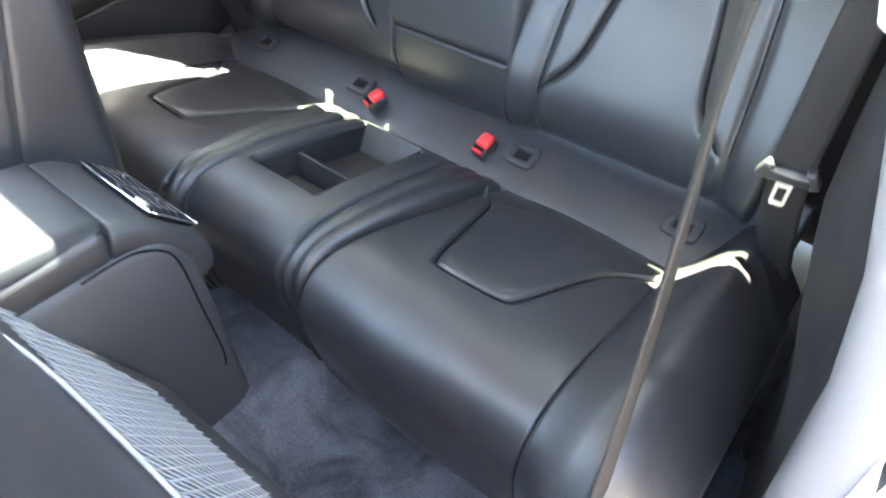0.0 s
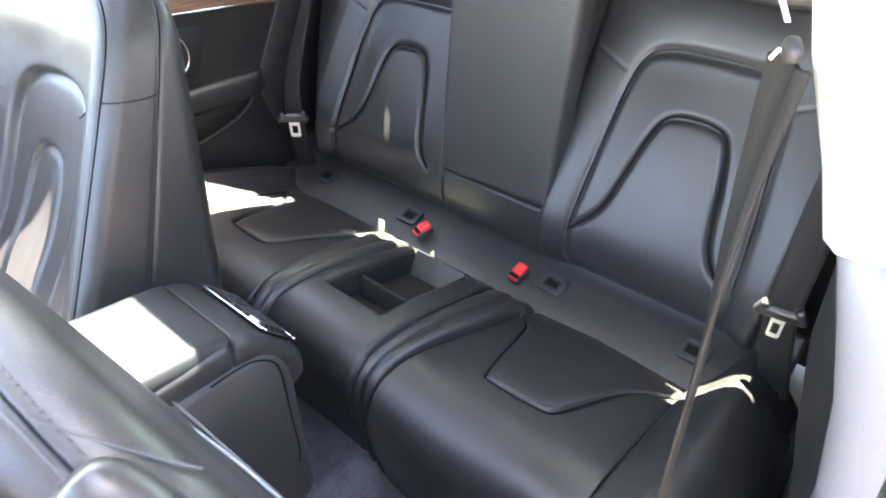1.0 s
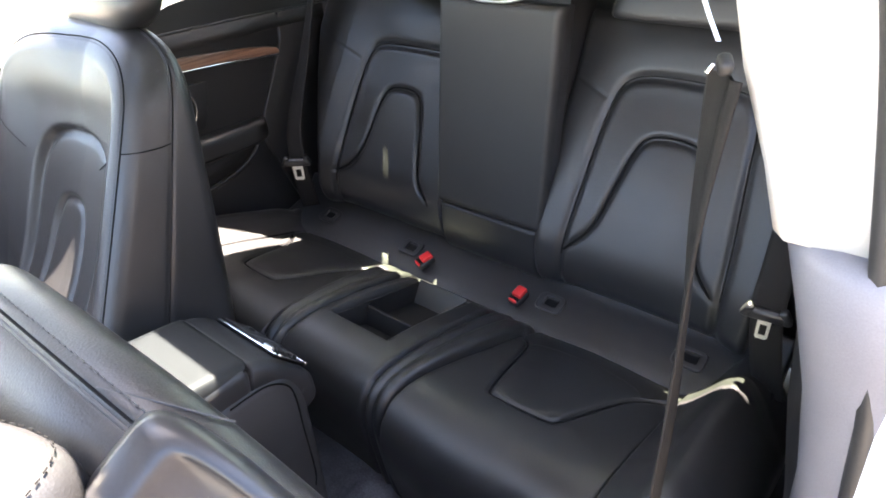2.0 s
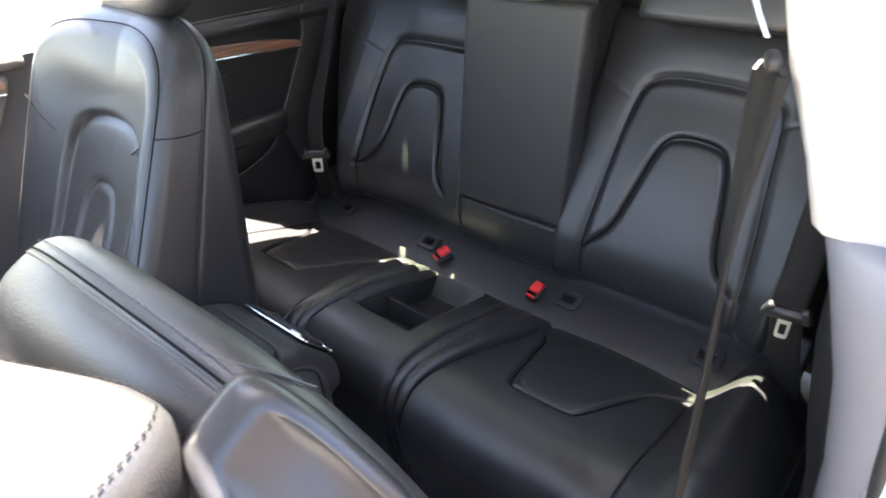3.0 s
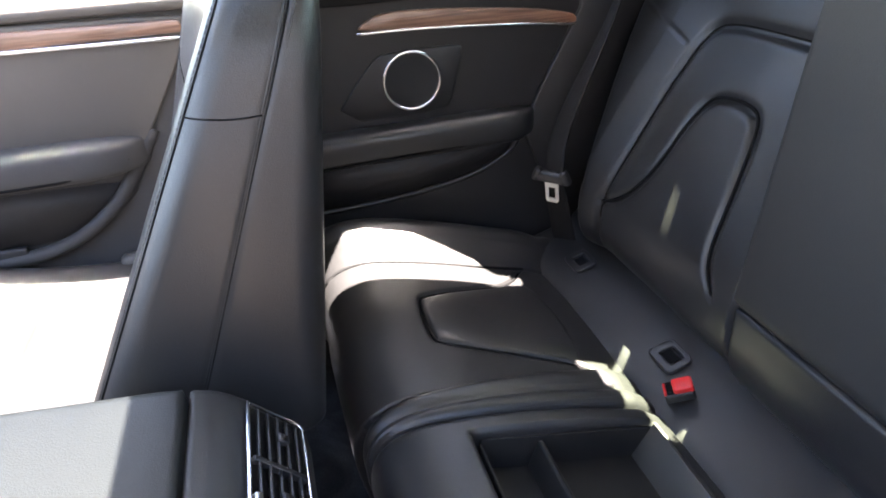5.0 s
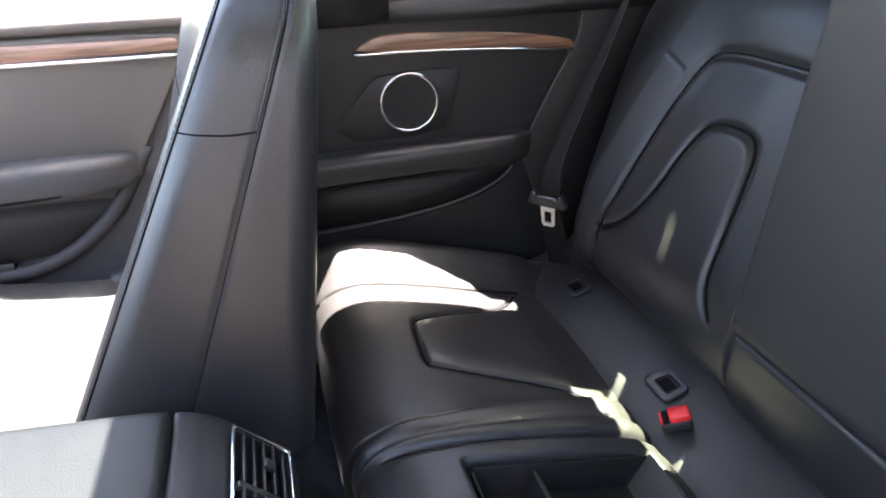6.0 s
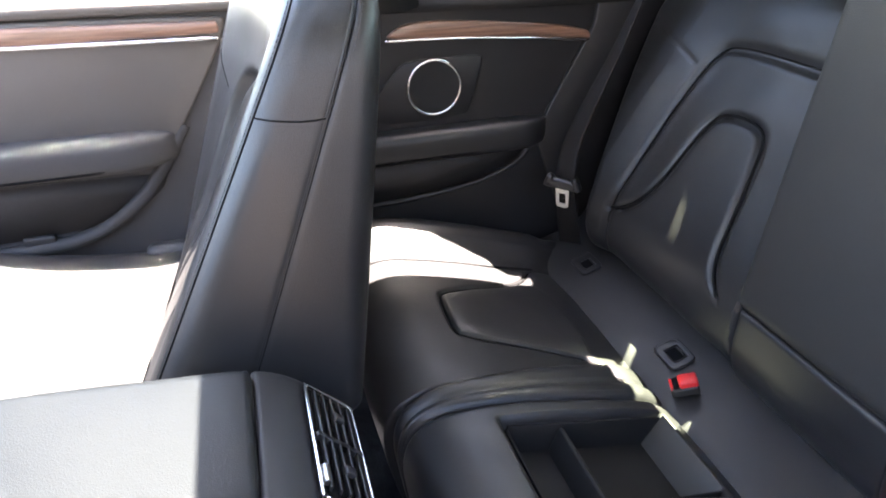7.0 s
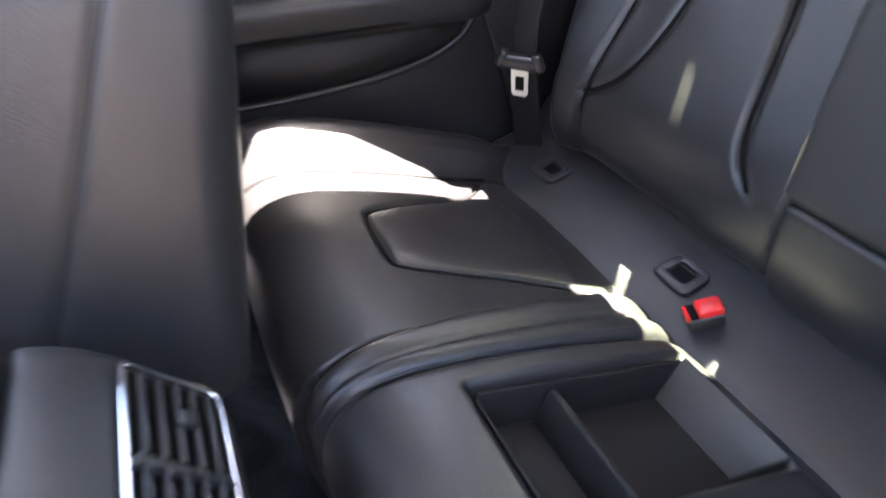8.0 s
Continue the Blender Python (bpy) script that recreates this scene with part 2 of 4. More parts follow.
def sheet(name, prof, left, right, mat, parent=None, label="", step=0.004, r=0.02, rs=None, thick=0.05, relief=None, m=None, re=None, flip=1):
    """A padded body: a profile in (y, z) swept across x from left to right, with rounded edges and a relief on its face.
    left and right are numbers or functions of the way along the profile from 0 to 1; relief(x, y, z, f) gives a height."""
    p0 = catmull(prof, 400)
    length = np.linalg.norm(np.diff(p0, axis=0), axis=1).sum()
    nv = max(8, int(length / step))
    p = catmull(prof, nv)
    tan = np.gradient(p, axis=0)
    tan /= np.linalg.norm(tan, axis=1)[:, None]
    nor = np.stack([-tan[:, 1], tan[:, 0]], 1) * flip
    f = np.linspace(0, 1, nv)
    lx = np.array([left(v) if callable(left) else left for v in f])
    rx = np.array([right(v) if callable(right) else right for v in f])
    nu = max(8, int(np.max(rx - lx) / step))
    w = np.linspace(0, 1, nu)
    u = 0.6 * w + 0.4 * (0.5 - 0.5 * np.cos(np.pi * w))
    X = lx[:, None] + (rx - lx)[:, None] * u[None, :]
    Y = np.repeat(p[:, :1], nu, 1)
    Z = np.repeat(p[:, 1:], nu, 1)
    F = np.repeat(f[:, None], nu, 1)
    d = np.minimum(X - lx[:, None], rx[:, None] - X)
    h = np.zeros_like(X)
    r2 = r if rs is None else rs
    h -= np.where(d < r2, r2 - np.sqrt(np.maximum(0, r2 * r2 - (r2 - np.clip(d, 0, r2)) ** 2)), 0)
    e0, e1 = (r, r) if re is None else re
    for rad, dist in ((e0, F * length), (e1, (1 - F) * length)):
        if rad > 0:
            h -= np.where(dist < rad, rad - np.sqrt(np.maximum(0, rad * rad - (rad - np.clip(dist, 0, rad)) ** 2)), 0)
    h = np.maximum(h, -thick * 0.9)
    if relief is not None:
        h = h + relief(X, Y, Z, F)
    P = np.stack([X, Y + nor[:, None, 0] * h, Z + nor[:, None, 1] * h], 2).reshape(-1, 3)
    inner = np.stack([np.stack([lx, p[:, 0] - nor[:, 0] * thick, p[:, 1] - nor[:, 1] * thick], 1),
                      np.stack([rx, p[:, 0] - nor[:, 0] * thick, p[:, 1] - nor[:, 1] * thick], 1)], 1).reshape(-1, 3)
    verts = np.vstack([P, inner])
    base = nv * nu
    faces = []
    for i in range(nv - 1):
        for j in range(nu - 1):
            a = i * nu + j
            faces.append((a, a + 1, a + nu + 1, a + nu))
        k = base + 2 * i
        faces.append((k, k + 1, k + 3, k + 2))
        faces.append((i * nu, (i + 1) * nu, k + 2, k))
        faces.append((i * nu + nu - 1, (i + 1) * nu + nu - 1, k + 3, k + 1))
    faces.append([*range(nu), base + 1, base])
    faces.append([*range((nv - 1) * nu, nv * nu), base + 2 * nv - 1, base + 2 * nv - 2])
    return mesh_part(name, verts, faces, mat, parent, label, True, m)


def tube(name, pts, radius, mat, parent=None, label="", sides=8, n=None, closed=False, flat=1.0, m=None):
    """A cord along a smooth line."""
    p = catmull(list(pts) + ([pts[0]] if closed else []), n or max(12, 8 * len(pts)))
    if closed:
        p = p[:-1]
    k = len(p)
    tan = np.gradient(p, axis=0) if not closed else np.roll(p, -1, 0) - np.roll(p, 1, 0)
    verts, faces = [], []
    up = Vector((0.13, 0.27, 0.95))
    for i in range(k):
        t = Vector(tan[i]).normalized()
        a = t.cross(up).normalized()
        b = a.cross(t)
        for s in range(sides):
            g = 2 * math.pi * s / sides
            verts.append(Vector(p[i]) + a * radius * math.cos(g) + b * radius * flat * math.sin(g))
    for i in range(k if closed else k - 1):
        for s in range(sides):
            q = (i + 1) % k
            faces.append((i * sides + s, i * sides + (s + 1) % sides, q * sides + (s + 1) % sides, q * sides + s))
    if not closed:
        faces += [tuple(range(sides)), tuple(range((k - 1) * sides, k * sides))]
    return mesh_part(name, verts, faces, mat, parent, label, True, m)


def stitches(name, pts, mat, parent=None, pitch=0.006, length=0.0038, radius=0.0007, m=None):
    """A row of thread stitches along a smooth line, one mesh."""
    dense = catmull(pts, 400)
    way = np.linalg.norm(np.diff(dense, axis=0), axis=1).sum()
    p = catmull(pts, max(4, int(way / pitch)))
    tan = np.gradient(p, axis=0)
    v, f = [], []
    for q, t in zip(p, tan):
        t = Vector(t).normalized()
        a = t.cross(Vector((0.1, 0.3, 0.9))).normalized()
        b = a.cross(t)
        k = len(v)
        for e in (-0.5, 0.5):
            v += [Vector(q) + t * length * e + a * radius * x + b * radius * y for x, y in ((1, 0), (0, 1), (-1, 0), (0, -1))]
        f += [(k, k + 1, k + 2, k + 3), (k + 4, k + 5, k + 6, k + 7)] + [(k + i, k + (i + 1) % 4, k + 4 + (i + 1) % 4, k + 4 + i) for i in range(4)]
    return mesh_part(name, v, f, mat, parent, "", False, m)


def box_bm(sx, sy, sz, bevel=0.004, seg=3):
    bm = bmesh.new()
    bmesh.ops.create_cube(bm, size=1)
    bmesh.ops.scale(bm, vec=(sx, sy, sz), verts=bm.verts)
    if bevel:
        bmesh.ops.bevel(bm, geom=bm.edges[:], offset=bevel, segments=seg, profile=0.5, affect='EDGES')
    return bm


def box(name, sx, sy, sz, m, mat, parent=None, label="", bevel=0.004, smooth=True):
    return part(name, box_bm(sx, sy, sz, min(bevel, 0.45 * min(sx, sy, sz))), mat, parent, label, smooth, m)


def slab(name, outline, axis, at, thick, mat, parent=None, label="", bevel=0.0, smooth=False, holes=()):
    """A plate from an outline: in (y, z) at x for axis 'x', in (x, z) at y for 'y', in (x, y) at z for 'z'. It grows by thick along the axis."""
    def lift(q, d):
        a, b = q
        return {"x": (at + d, a, b), "y": (a, at + d, b), "z": (a, b, at + d)}[axis]
    bm = bmesh.new()
    loops = []
    for ring in (outline, *holes):
        vs = [bm.verts.new(lift(q, 0)) for q in ring]
        loops += [bm.edges.new((vs[i], vs[(i + 1) % len(vs)])) for i in range(len(vs))]
    geo = bmesh.ops.triangle_fill(bm, use_beauty=True, use_dissolve=True, edges=loops)
    faces = [g for g in geo["geom"] if isinstance(g, bmesh.types.BMFace)]
    ext = bmesh.ops.extrude_face_region(bm, geom=faces)
    off = Vector(lift((0, 0), thick)) - Vector(lift((0, 0), 0))
    bmesh.ops.translate(bm, vec=off, verts=[v for v in ext["geom"] if isinstance(v, bmesh.types.BMVert)])
    bmesh.ops.recalc_face_normals(bm, faces=bm.faces)
    if bevel:
        sharp = [e for e in bm.edges if len(e.link_faces) == 2 and e.calc_face_angle(0) > 0.9]
        bmesh.ops.bevel(bm, geom=sharp, offset=bevel, segments=2, profile=0.5, affect='EDGES')
    return part(name, bm, mat, parent, label, smooth)


def loft(name, rings, mat, parent=None, label="", m=None, caps=True):
    """A body through closed rings of equal length."""
    n = len(rings[0])
    verts = [v for ring in rings for v in ring]
    faces = []
    for i in range(len(rings) - 1):
        for j in range(n):
            faces.append((i * n + j, i * n + (j + 1) % n, (i + 1) * n + (j + 1) % n, (i + 1) * n + j))
    if caps:
        faces += [tuple(range(n)), tuple(range((len(rings) - 1) * n, len(rings) * n))]
    return mesh_part(name, verts, faces, mat, parent, label, True, m)


def mirrored(pts, side):
    return [(side * a, b) for a, b in pts]


# ---- ground and car body ----
g = slab("ground", [(-60, -60), (60, -60), (60, 60), (-60, 60)], "z", -0.36, 0.05, CONCRETE)
# unseen wall added to cut low sky light on the far front seat
PLASTER = material("grey_render", (0.215, 0.185, 0.168), 0.9, var=0.2, grain=40, bump=0.4, stain=0.8)
wall = slab("wall_sky_block", [(-2.6, -0.32), (1.9, -0.32), (1.9, 1.36), (-2.6, 1.36)], "x", 1.75, 0.15, PLASTER)
tagged(wall, "unseen grey wall added to block low sky light from the open side", "wall", kind="structure")
tagged(g, "warm tan sunlit concrete ground around the car", "ground", kind="structure")

# cabin floor with the raised tunnel
fx = np.linspace(-0.74, 0.74, 150)
fy = np.linspace(-1.75, 0.10, 120)
verts, faces = [], []
for yy in fy:
    for xx in fx:
        hump = 0.11 * (1 / (1 + math.exp((abs(xx) - 0.15) / 0.025)))
        sill = 0.13 * (1 / (1 + math.exp((0.66 - abs(xx)) / 0.012)))
        verts.append((xx, yy, 0.115 + hump + sill + 0.004 * noise.noise((xx * 9, yy * 9, 0))))
n = len(fx)
faces = [(i * n + j, i * n + j + 1, (i + 1) * n + j + 1, (i + 1) * n + j) for i in range(len(fy) - 1) for j in range(n - 1)]
fl = mesh_part("floor", verts, faces, CARPET)
tagged(fl, "charcoal carpet floor with a raised centre tunnel", "carpet", kind="structure")
u = slab("floor_pan", [(-0.80, -1.80), (0.80, -1.80), (0.80, 0.75), (-0.80, 0.75)], "z", 0.02, 0.06, DARK)
tagged(u, "black underside of the cabin floor", "floor", kind="structure")

# roof: a shell with header, rails and headliner
HEADER_Y = -1.12
REAR_EDGE = 0.165
def roof_piece(x0, x1, y0, y1):
    xs, ys = np.linspace(x0, x1, max(3, int((x1 - x0) / 0.03))), np.linspace(y0, y1, max(3, int((y1 - y0) / 0.04)))
    top = lambda x, y: 1.215 - 0.06 * abs(x / 0.58) ** 3 - 0.26 * max(0, y + 0.15) ** 2 - 0.10 * max(0, -0.75 - y) ** 2
    v, f, n, k = [], [], len(xs), len(xs) * len(ys)
    for t in (0, 0.035):
        v += [(x, y, top(x, y) + t) for y in ys for x in xs]
    for i in range(len(ys) - 1):
        for j in range(n - 1):
            q = i * n + j
            f += [(q, q + 1, q + n + 1, q + n), (k + q, k + q + 1, k + q + n + 1, k + q + n)]
    rim = [j for j in range(n)] + [i * n + n - 1 for i in range(1, len(ys))] + [(len(ys) - 1) * n + j for j in range(n - 2, -1, -1)] + [i * n for i in range(len(ys) - 2, 0, -1)]
    for p, q in zip(rim, rim[1:] + rim[:1]):
        f.append((p, q, k + q, k + p))
    return v, f


SUNROOF = (-0.28, -0.40, -0.91)        # left, rear and front edge of the opening; its near rear corner is filled to shade the near seat
# unseen roof, cut and stepped to fit where the sun patches fall
ROOF_PIECES = ((-0.41, 0.54, HEADER_Y, SUNROOF[2]), (0.46, 0.54, SUNROOF[2], -0.75), (0.0, 0.54, -0.75, SUNROOF[1]), (-0.41, SUNROOF[0], SUNROOF[2], SUNROOF[1]), (-0.587, 0.54, SUNROOF[1], REAR_EDGE), (-0.68, -0.475, REAR_EDGE, 0.46), (-0.32, -0.280, REAR_EDGE, REAR_EDGE + 0.012), (-0.280, 0.26, REAR_EDGE, REAR_EDGE + 0.032))
vs, fs = [], []
for piece in ROOF_PIECES:
    v, f = roof_piece(*piece)
    fs += [tuple(q + len(vs) for q in face) for face in f]
    vs += v
rf = mesh_part("ceiling", vs, fs, HEADLINER)
tagged(rf, "unseen light grey cloth headliner, sunroof opening and edges cut to place sun patches", "ceiling", kind="structure")


def bar(name, a, b, w, t, mat, label, bevel=0.01):
    v = Vector(b) - Vector(a)
    q = v.to_track_quat("Y", "Z").to_matrix().to_4x4()
    ob = box(name, w, v.length, t, Matrix.Translation((Vector(a) + Vector(b)) / 2) @ q, mat, None, label, bevel)
    return tagged(ob, label, "pillar", kind="structure")


for s in (-1, 1):
    bar("pillar_front", (s * 0.56, HEADER_Y - 0.02, 1.17), (s * 0.70, -1.85, 0.78), 0.06, 0.05, TRIM, "light grey windscreen pillar trim")
    bar("pillar_rear", (s * 0.55, 0.22, 1.13), (s * 0.64, 0.72, 0.84), 0.11, 0.05, TRIM, "light grey rear pillar trim")
    # far front rail moved inward, out of view, to place its shadow on the seat
    bar("roof_rail", (s * (0.535 if s > 0 else 0.42), HEADER_Y, 1.165), (s * (0.535 if s > 0 else 0.42), -0.36, 1.18), 0.05, 0.05, TRIM, "light grey roof rail trim")
    bar("roof_rail", (s * 0.56, -0.36, 1.165), (s * 0.545, 0.25, 1.13), 0.05, 0.05, TRIM, "light grey roof rail trim")

rg = slab("window_back", [(-0.50, 0.00), (0.50, 0.00), (0.62, 0.66), (-0.62, 0.66)], "z", 0.0, 0.004, REAR_GLASS)
rg.matrix_world = pose(0, REAR_EDGE + 0.01, 1.175, -30, 0, 0)
tagged(rg, "sloping green-tinted rear window", "window", kind="structure")
# assumed pane, out of view, that weakens the sun on the lid
sg = slab("window_sunroof", [(SUNROOF[0] - 0.02, SUNROOF[2] - 0.02), (0.02, SUNROOF[2] - 0.02), (0.02, SUNROOF[1] + 0.02), (SUNROOF[0] - 0.02, SUNROOF[1] + 0.02)], "z", 1.262, 0.004, ROOF_GLASS)
tagged(sg, "unseen grey-tinted sunroof glass over the front seats, added to dim sun on the armrest lid", "window", kind="structure")

# dashboard and rear shelf close the cabin
dash = sheet("dashboard", [(-1.45, 0.30), (-1.42, 0.60), (-1.50, 0.76), (-1.70, 0.80), (-1.95, 0.80)], -0.72, 0.72, PANEL, step=0.03, thick=0.08, flip=-1)
tagged(dash, "black dashboard across the front of the cabin", "dashboard", kind="structure")
shelf = slab("rear_shelf", [(-0.66, 0.20), (0.66, 0.20), (0.66, 0.80), (-0.66, 0.80)], "z", 0.80, 0.03, PANEL)
tagged(shelf, "black rear parcel shelf behind the seat backs", "shelf", kind="structure")
bw = slab("wall_rear", [(-0.70, 0.10), (0.70, 0.10), (0.70, 0.83), (-0.70, 0.83)], "y", 0.42, 0.05, DARK)
tagged(bw, "black rear cabin wall behind the seats", "wall", kind="structure")


# ---- rear seat ----
CUSH = [(-0.045, 0.325), (-0.085, 0.343), (-0.13, 0.357), (-0.22, 0.385), (-0.32, 0.412), (-0.385, 0.421), (-0.432, 0.405), (-0.452, 0.365), (-0.448, 0.30), (-0.425, 0.20), (-0.395, 0.115)]


def cushion_line(side):
    return rounded(mirrored([(0.165, -0.095), (0.212, -0.118), (0.225, -0.165), (0.258, -0.312), (0.272, -0.322), (0.362, -0.318), (0.380, -0.306), (0.415, -0.180), (0.440, -0.140), (0.487, -0.105)], side), 2)


def cushion_relief(side):
    panel = cushion_line(side)
    poly = rounded(mirrored([(0.21, -0.11), (0.225, -0.165), (0.262, -0.318), (0.372, -0.314), (0.415, -0.180), (0.440, -0.11)], side), 2, True)

    def f(x, y, z, w):
        front = z < 0.30
        d = np.where(front, 1, line_distance(x, y, panel))
        h = groove(d, 0.0038, 0.0080)
        ins = inside(x, y, poly) & ~front
        h += np.where(ins, 0.003 * (1 - np.exp(-(d / 0.018) ** 2)), 0.0)
        h += 0.006 * np.exp(-((np.abs(x) - 0.32) / 0.13) ** 2)
        wr = np.vectorize(lambda a, b, c: noise.noise((a * 14, b * 14, c * 14 + side)))(x, y, z)
        return h + 0.0014 * wr
    return f


def bolster_relief(x, y, z, w):
    a = np.abs(x)
    h = np.where(x < 0, 0.040 * np.exp(-((a - 0.565) / 0.048) ** 2), (0.044 + 0.032 * np.clip((y + 0.32) / 0.22, 0, 1)) * np.exp(-((a - 0.556) / 0.052) ** 2) - 0.035 * np.clip((a - 0.588) / 0.055, 0, 1) ** 1.6)
    return h * np.clip((z - 0.10) / 0.25, 0.1, 1) + groove(np.abs(a - 0.545), 0.0025, 0.0018)


rear = thing("rear_bench_seat", "black leather rear bench with two sculpted seats", "car seat")
for s in (1, -1):
    inn = (lambda f: 0.196 - 0.042 * min(1, f / 0.55)) if s > 0 else (lambda f: -0.484)
    out = (lambda f: 0.484) if s > 0 else (lambda f: -0.196 + 0.042 * min(1, f / 0.55))
    sheet("seat_cushion", CUSH, inn, out, LEATHER, rear, "smooth black leather cushion with embossed panel", 0.0028, 0.009, 0.004, 0.10, cushion_relief(s), re=(0.01, 0.0), flip=-1)
    prof = catmull(CUSH, 300)
    prof = prof[:int(np.argmin(prof[:, 0]))][::-1]
    # dark cord in the groove stands in for its shade
    tube("seam_dark_line", [(x, y, float(np.interp(y, prof[:, 0], prof[:, 1])) + 0.006 * math.exp(-((abs(x) - 0.32) / 0.13) ** 2) - 0.0042 - (0.006 if k in (0, 1) else 0)) for k, (x, y) in enumerate(cushion_line(s)) if 0.20 < abs(x) < 0.482], 0.0019, SEAM_SHADE, rear, "", 6, 140)
    lo, hi = (0.4855, 0.643) if s > 0 else (-0.64, -0.4855)
    bol = [(0.05, 0.318), (-0.01, 0.320)] + CUSH
    sheet("side_bolster", bol, lo, hi, LEATHER, rear, "", 0.004, 0.009, 0.004, 0.10, bolster_relief, re=(0.01, 0.0), flip=-1)
    # stitched seam along the front corner of the bolster
    tube("seam", [(s * 0.4855, -0.10, 0.352), (s * 0.4855, -0.25, 0.391), (s * 0.4855, -0.385, 0.417), (s * 0.4855, -0.437, 0.385), (s * 0.4855, -0.445, 0.30), (s * 0.4855, -0.40, 0.14)], 0.0022, SEAM_SHADE, rear)

    for off in (-0.006, 0.006):
        stitches("stitching", [(s * 0.4855 + off, -0.392, 0.4225), (s * 0.4855 + off, -0.430, 0.405), (s * 0.4855 + off, -0.451, 0.36), (s * 0.4855 + off, -0.445, 0.28), (s * 0.4855 + off, -0.425, 0.20)], THREAD, rear, radius=0.0005)

# strip behind the cushions, with the child-seat anchor openings
STRIP = [(-0.075, 0.325), (-0.05, 0.342), (-0.02, 0.353), (0.02, 0.366), (0.05, 0.382), (0.075, 0.42)]
sheet("rear_strip", STRIP, -0.60, 0.60, VINYL, rear, "black leatherette strip under the seat backs", 0.005, 0.006, 0.006, 0.04)


def anchor(x):
    a = thing("child_seat_anchor", "black plastic child seat anchor frame in the seat crease", "seat anchor", pose(x, 0.0, 0.3605, 19, 0, 0), "child seat anchors")
    ring = rrect(0.056, 0.042, 0.010)
    hole = [(x + 0.001, y + 0.002) for x, y in rrect(0.028, 0.022, 0.003)]
    slab("frame", ring, "z", 0.0, 0.0055, SHINY, a, "", 0.0015, True, holes=(hole,))
    tube("rim", [(x, y, 0.004) for x, y in rrect(0.052, 0.038, 0.009)], 0.0022, SHINY, a, "", 6, 60, True)
    # dark plate in place of the hole's shade; the strip isn't cut
    slab("hole_shade_plate", [(-0.0125, -0.0085), (0.0145, -0.0085), (0.0145, 0.0125), (-0.0125, 0.0125)], "z", -0.002, 0.0025, SEAM_SHADE, a, "dark plate painted as the shaded opening")
    tube("anchor_bar", [(-0.012, 0.011, 0.0005), (0.012, 0.011, 0.0005)], 0.0014, DARK, a)
    return a


for x in (-0.46, -0.184, 0.184, 0.46):
    anchor(x)


def buckle(x, y, z, rz, tilt, roll):
    b = thing("seat_belt_buckle", "seat belt buckle with a bright red button", "seat belt", pose(x, y, z, tilt, roll, rz), "rear buckles")
    box("body", 0.027, 0.038, 0.015, pose(0, 0.002, -0.005), DARK, b, "", 0.004)
    box("button", 0.022, 0.026, 0.015, pose(0.0005, 0.008, 0.003), RED, b, "red release button", 0.0035)
    # near-black block holds the slot's shade in its colour; nothing is cut
    box("slot", 0.021, 0.008, 0.009, pose(0.0005, -0.0095, 0.002), SEAM_SHADE, b, "dark block painted as the shaded tongue slot", 0.0025)
    box("slot_lip", 0.020, 0.004, 0.010, pose(0.0005, -0.0150, 0.0015), RED, b, "", 0.0018)
    return b


buckle(-0.116, -0.036, 0.371, -24, 20, 0)
buckle(0.121, -0.024, 0.367, -8, 20, 0)

# centre unit between the seats: flanks, pad, tray
centre = thing("centre_tray_unit", "black leather centre unit with a moulded storage tray", "seat console")
CPRO = [(-0.06, 0.340), (-0.085, 0.360), (-0.11, 0.374), (-0.20, 0.402), (-0.30, 0.423), (-0.38, 0.429), (-0.425, 0.412), (-0.443, 0.37), (-0.437, 0.30), (-0.42, 0.20), (-0.40, 0.12)]
TC, TX, TY0, TY1 = -0.010, 0.068, -0.326, -0.092


def pad_relief(x, y, z, w):
    d = np.minimum(TX - np.abs(x - TC), np.minimum(y - TY0, TY1 - y))
    inn = (d > 0) & (z > 0.33)
    k = np.clip((d + 0.004) / 0.012, 0, 1)
    return np.where((d > -0.004) & (z > 0.33), -0.062 * k * k * (3 - 2 * k), 0)


def flank_relief(x, y, z, w):
    wide = 0.085 - 0.042 * np.minimum(1, w / 0.55)
    q = (np.abs(x) - 0.108) / wide
    return groove((q - 0.42) * wide, 0.0035, 0.0045) + 0.002 * np.sin(np.clip(q, 0, 1) * math.pi * 2) ** 2


sheet("pad", CPRO, -0.106, 0.106, LEATHER, centre, "black leather pad around the tray", 0.0035, 0.010, 0.010, 0.12, pad_relief, re=(0.008, 0.0), flip=-1)
for s in (-1, 1):
    a, b = (lambda f: 0.108), (lambda f: 0.193 - 0.042 * min(1, f / 0.55))
    lo, hi = (a, b) if s > 0 else ((lambda f: -0.193 + 0.042 * min(1, f / 0.55)), (lambda f: -0.108))
    sheet("flank", CPRO, lo, hi, LEATHER, centre, "", 0.004, 0.012, 0.012, 0.12, flank_relief, re=(0.008, 0.0), flip=-1)
    for e, o in ((0.108, 0.004), (0.108, -0.004)):
        stitches("stitching", [(s * (e + o), -0.13, 0.3895), (s * (e + o), -0.25, 0.4155), (s * (e + o), -0.375, 0.430), (s * (e + o), -0.425, 0.414), (s * (e + o), -0.443, 0.37), (s * (e + o), -0.438, 0.30)], THREAD, centre, radius=0.0006)
# tray liner
liner = thing("storage_tray", "matt black plastic tray with a divider, set into the seat", "tray")
box("tray_floor", 0.130, 0.226, 0.004, pose(TC, -0.214, 0.348, -12.0, 0, 0), TRAY, liner, "", 0.001)
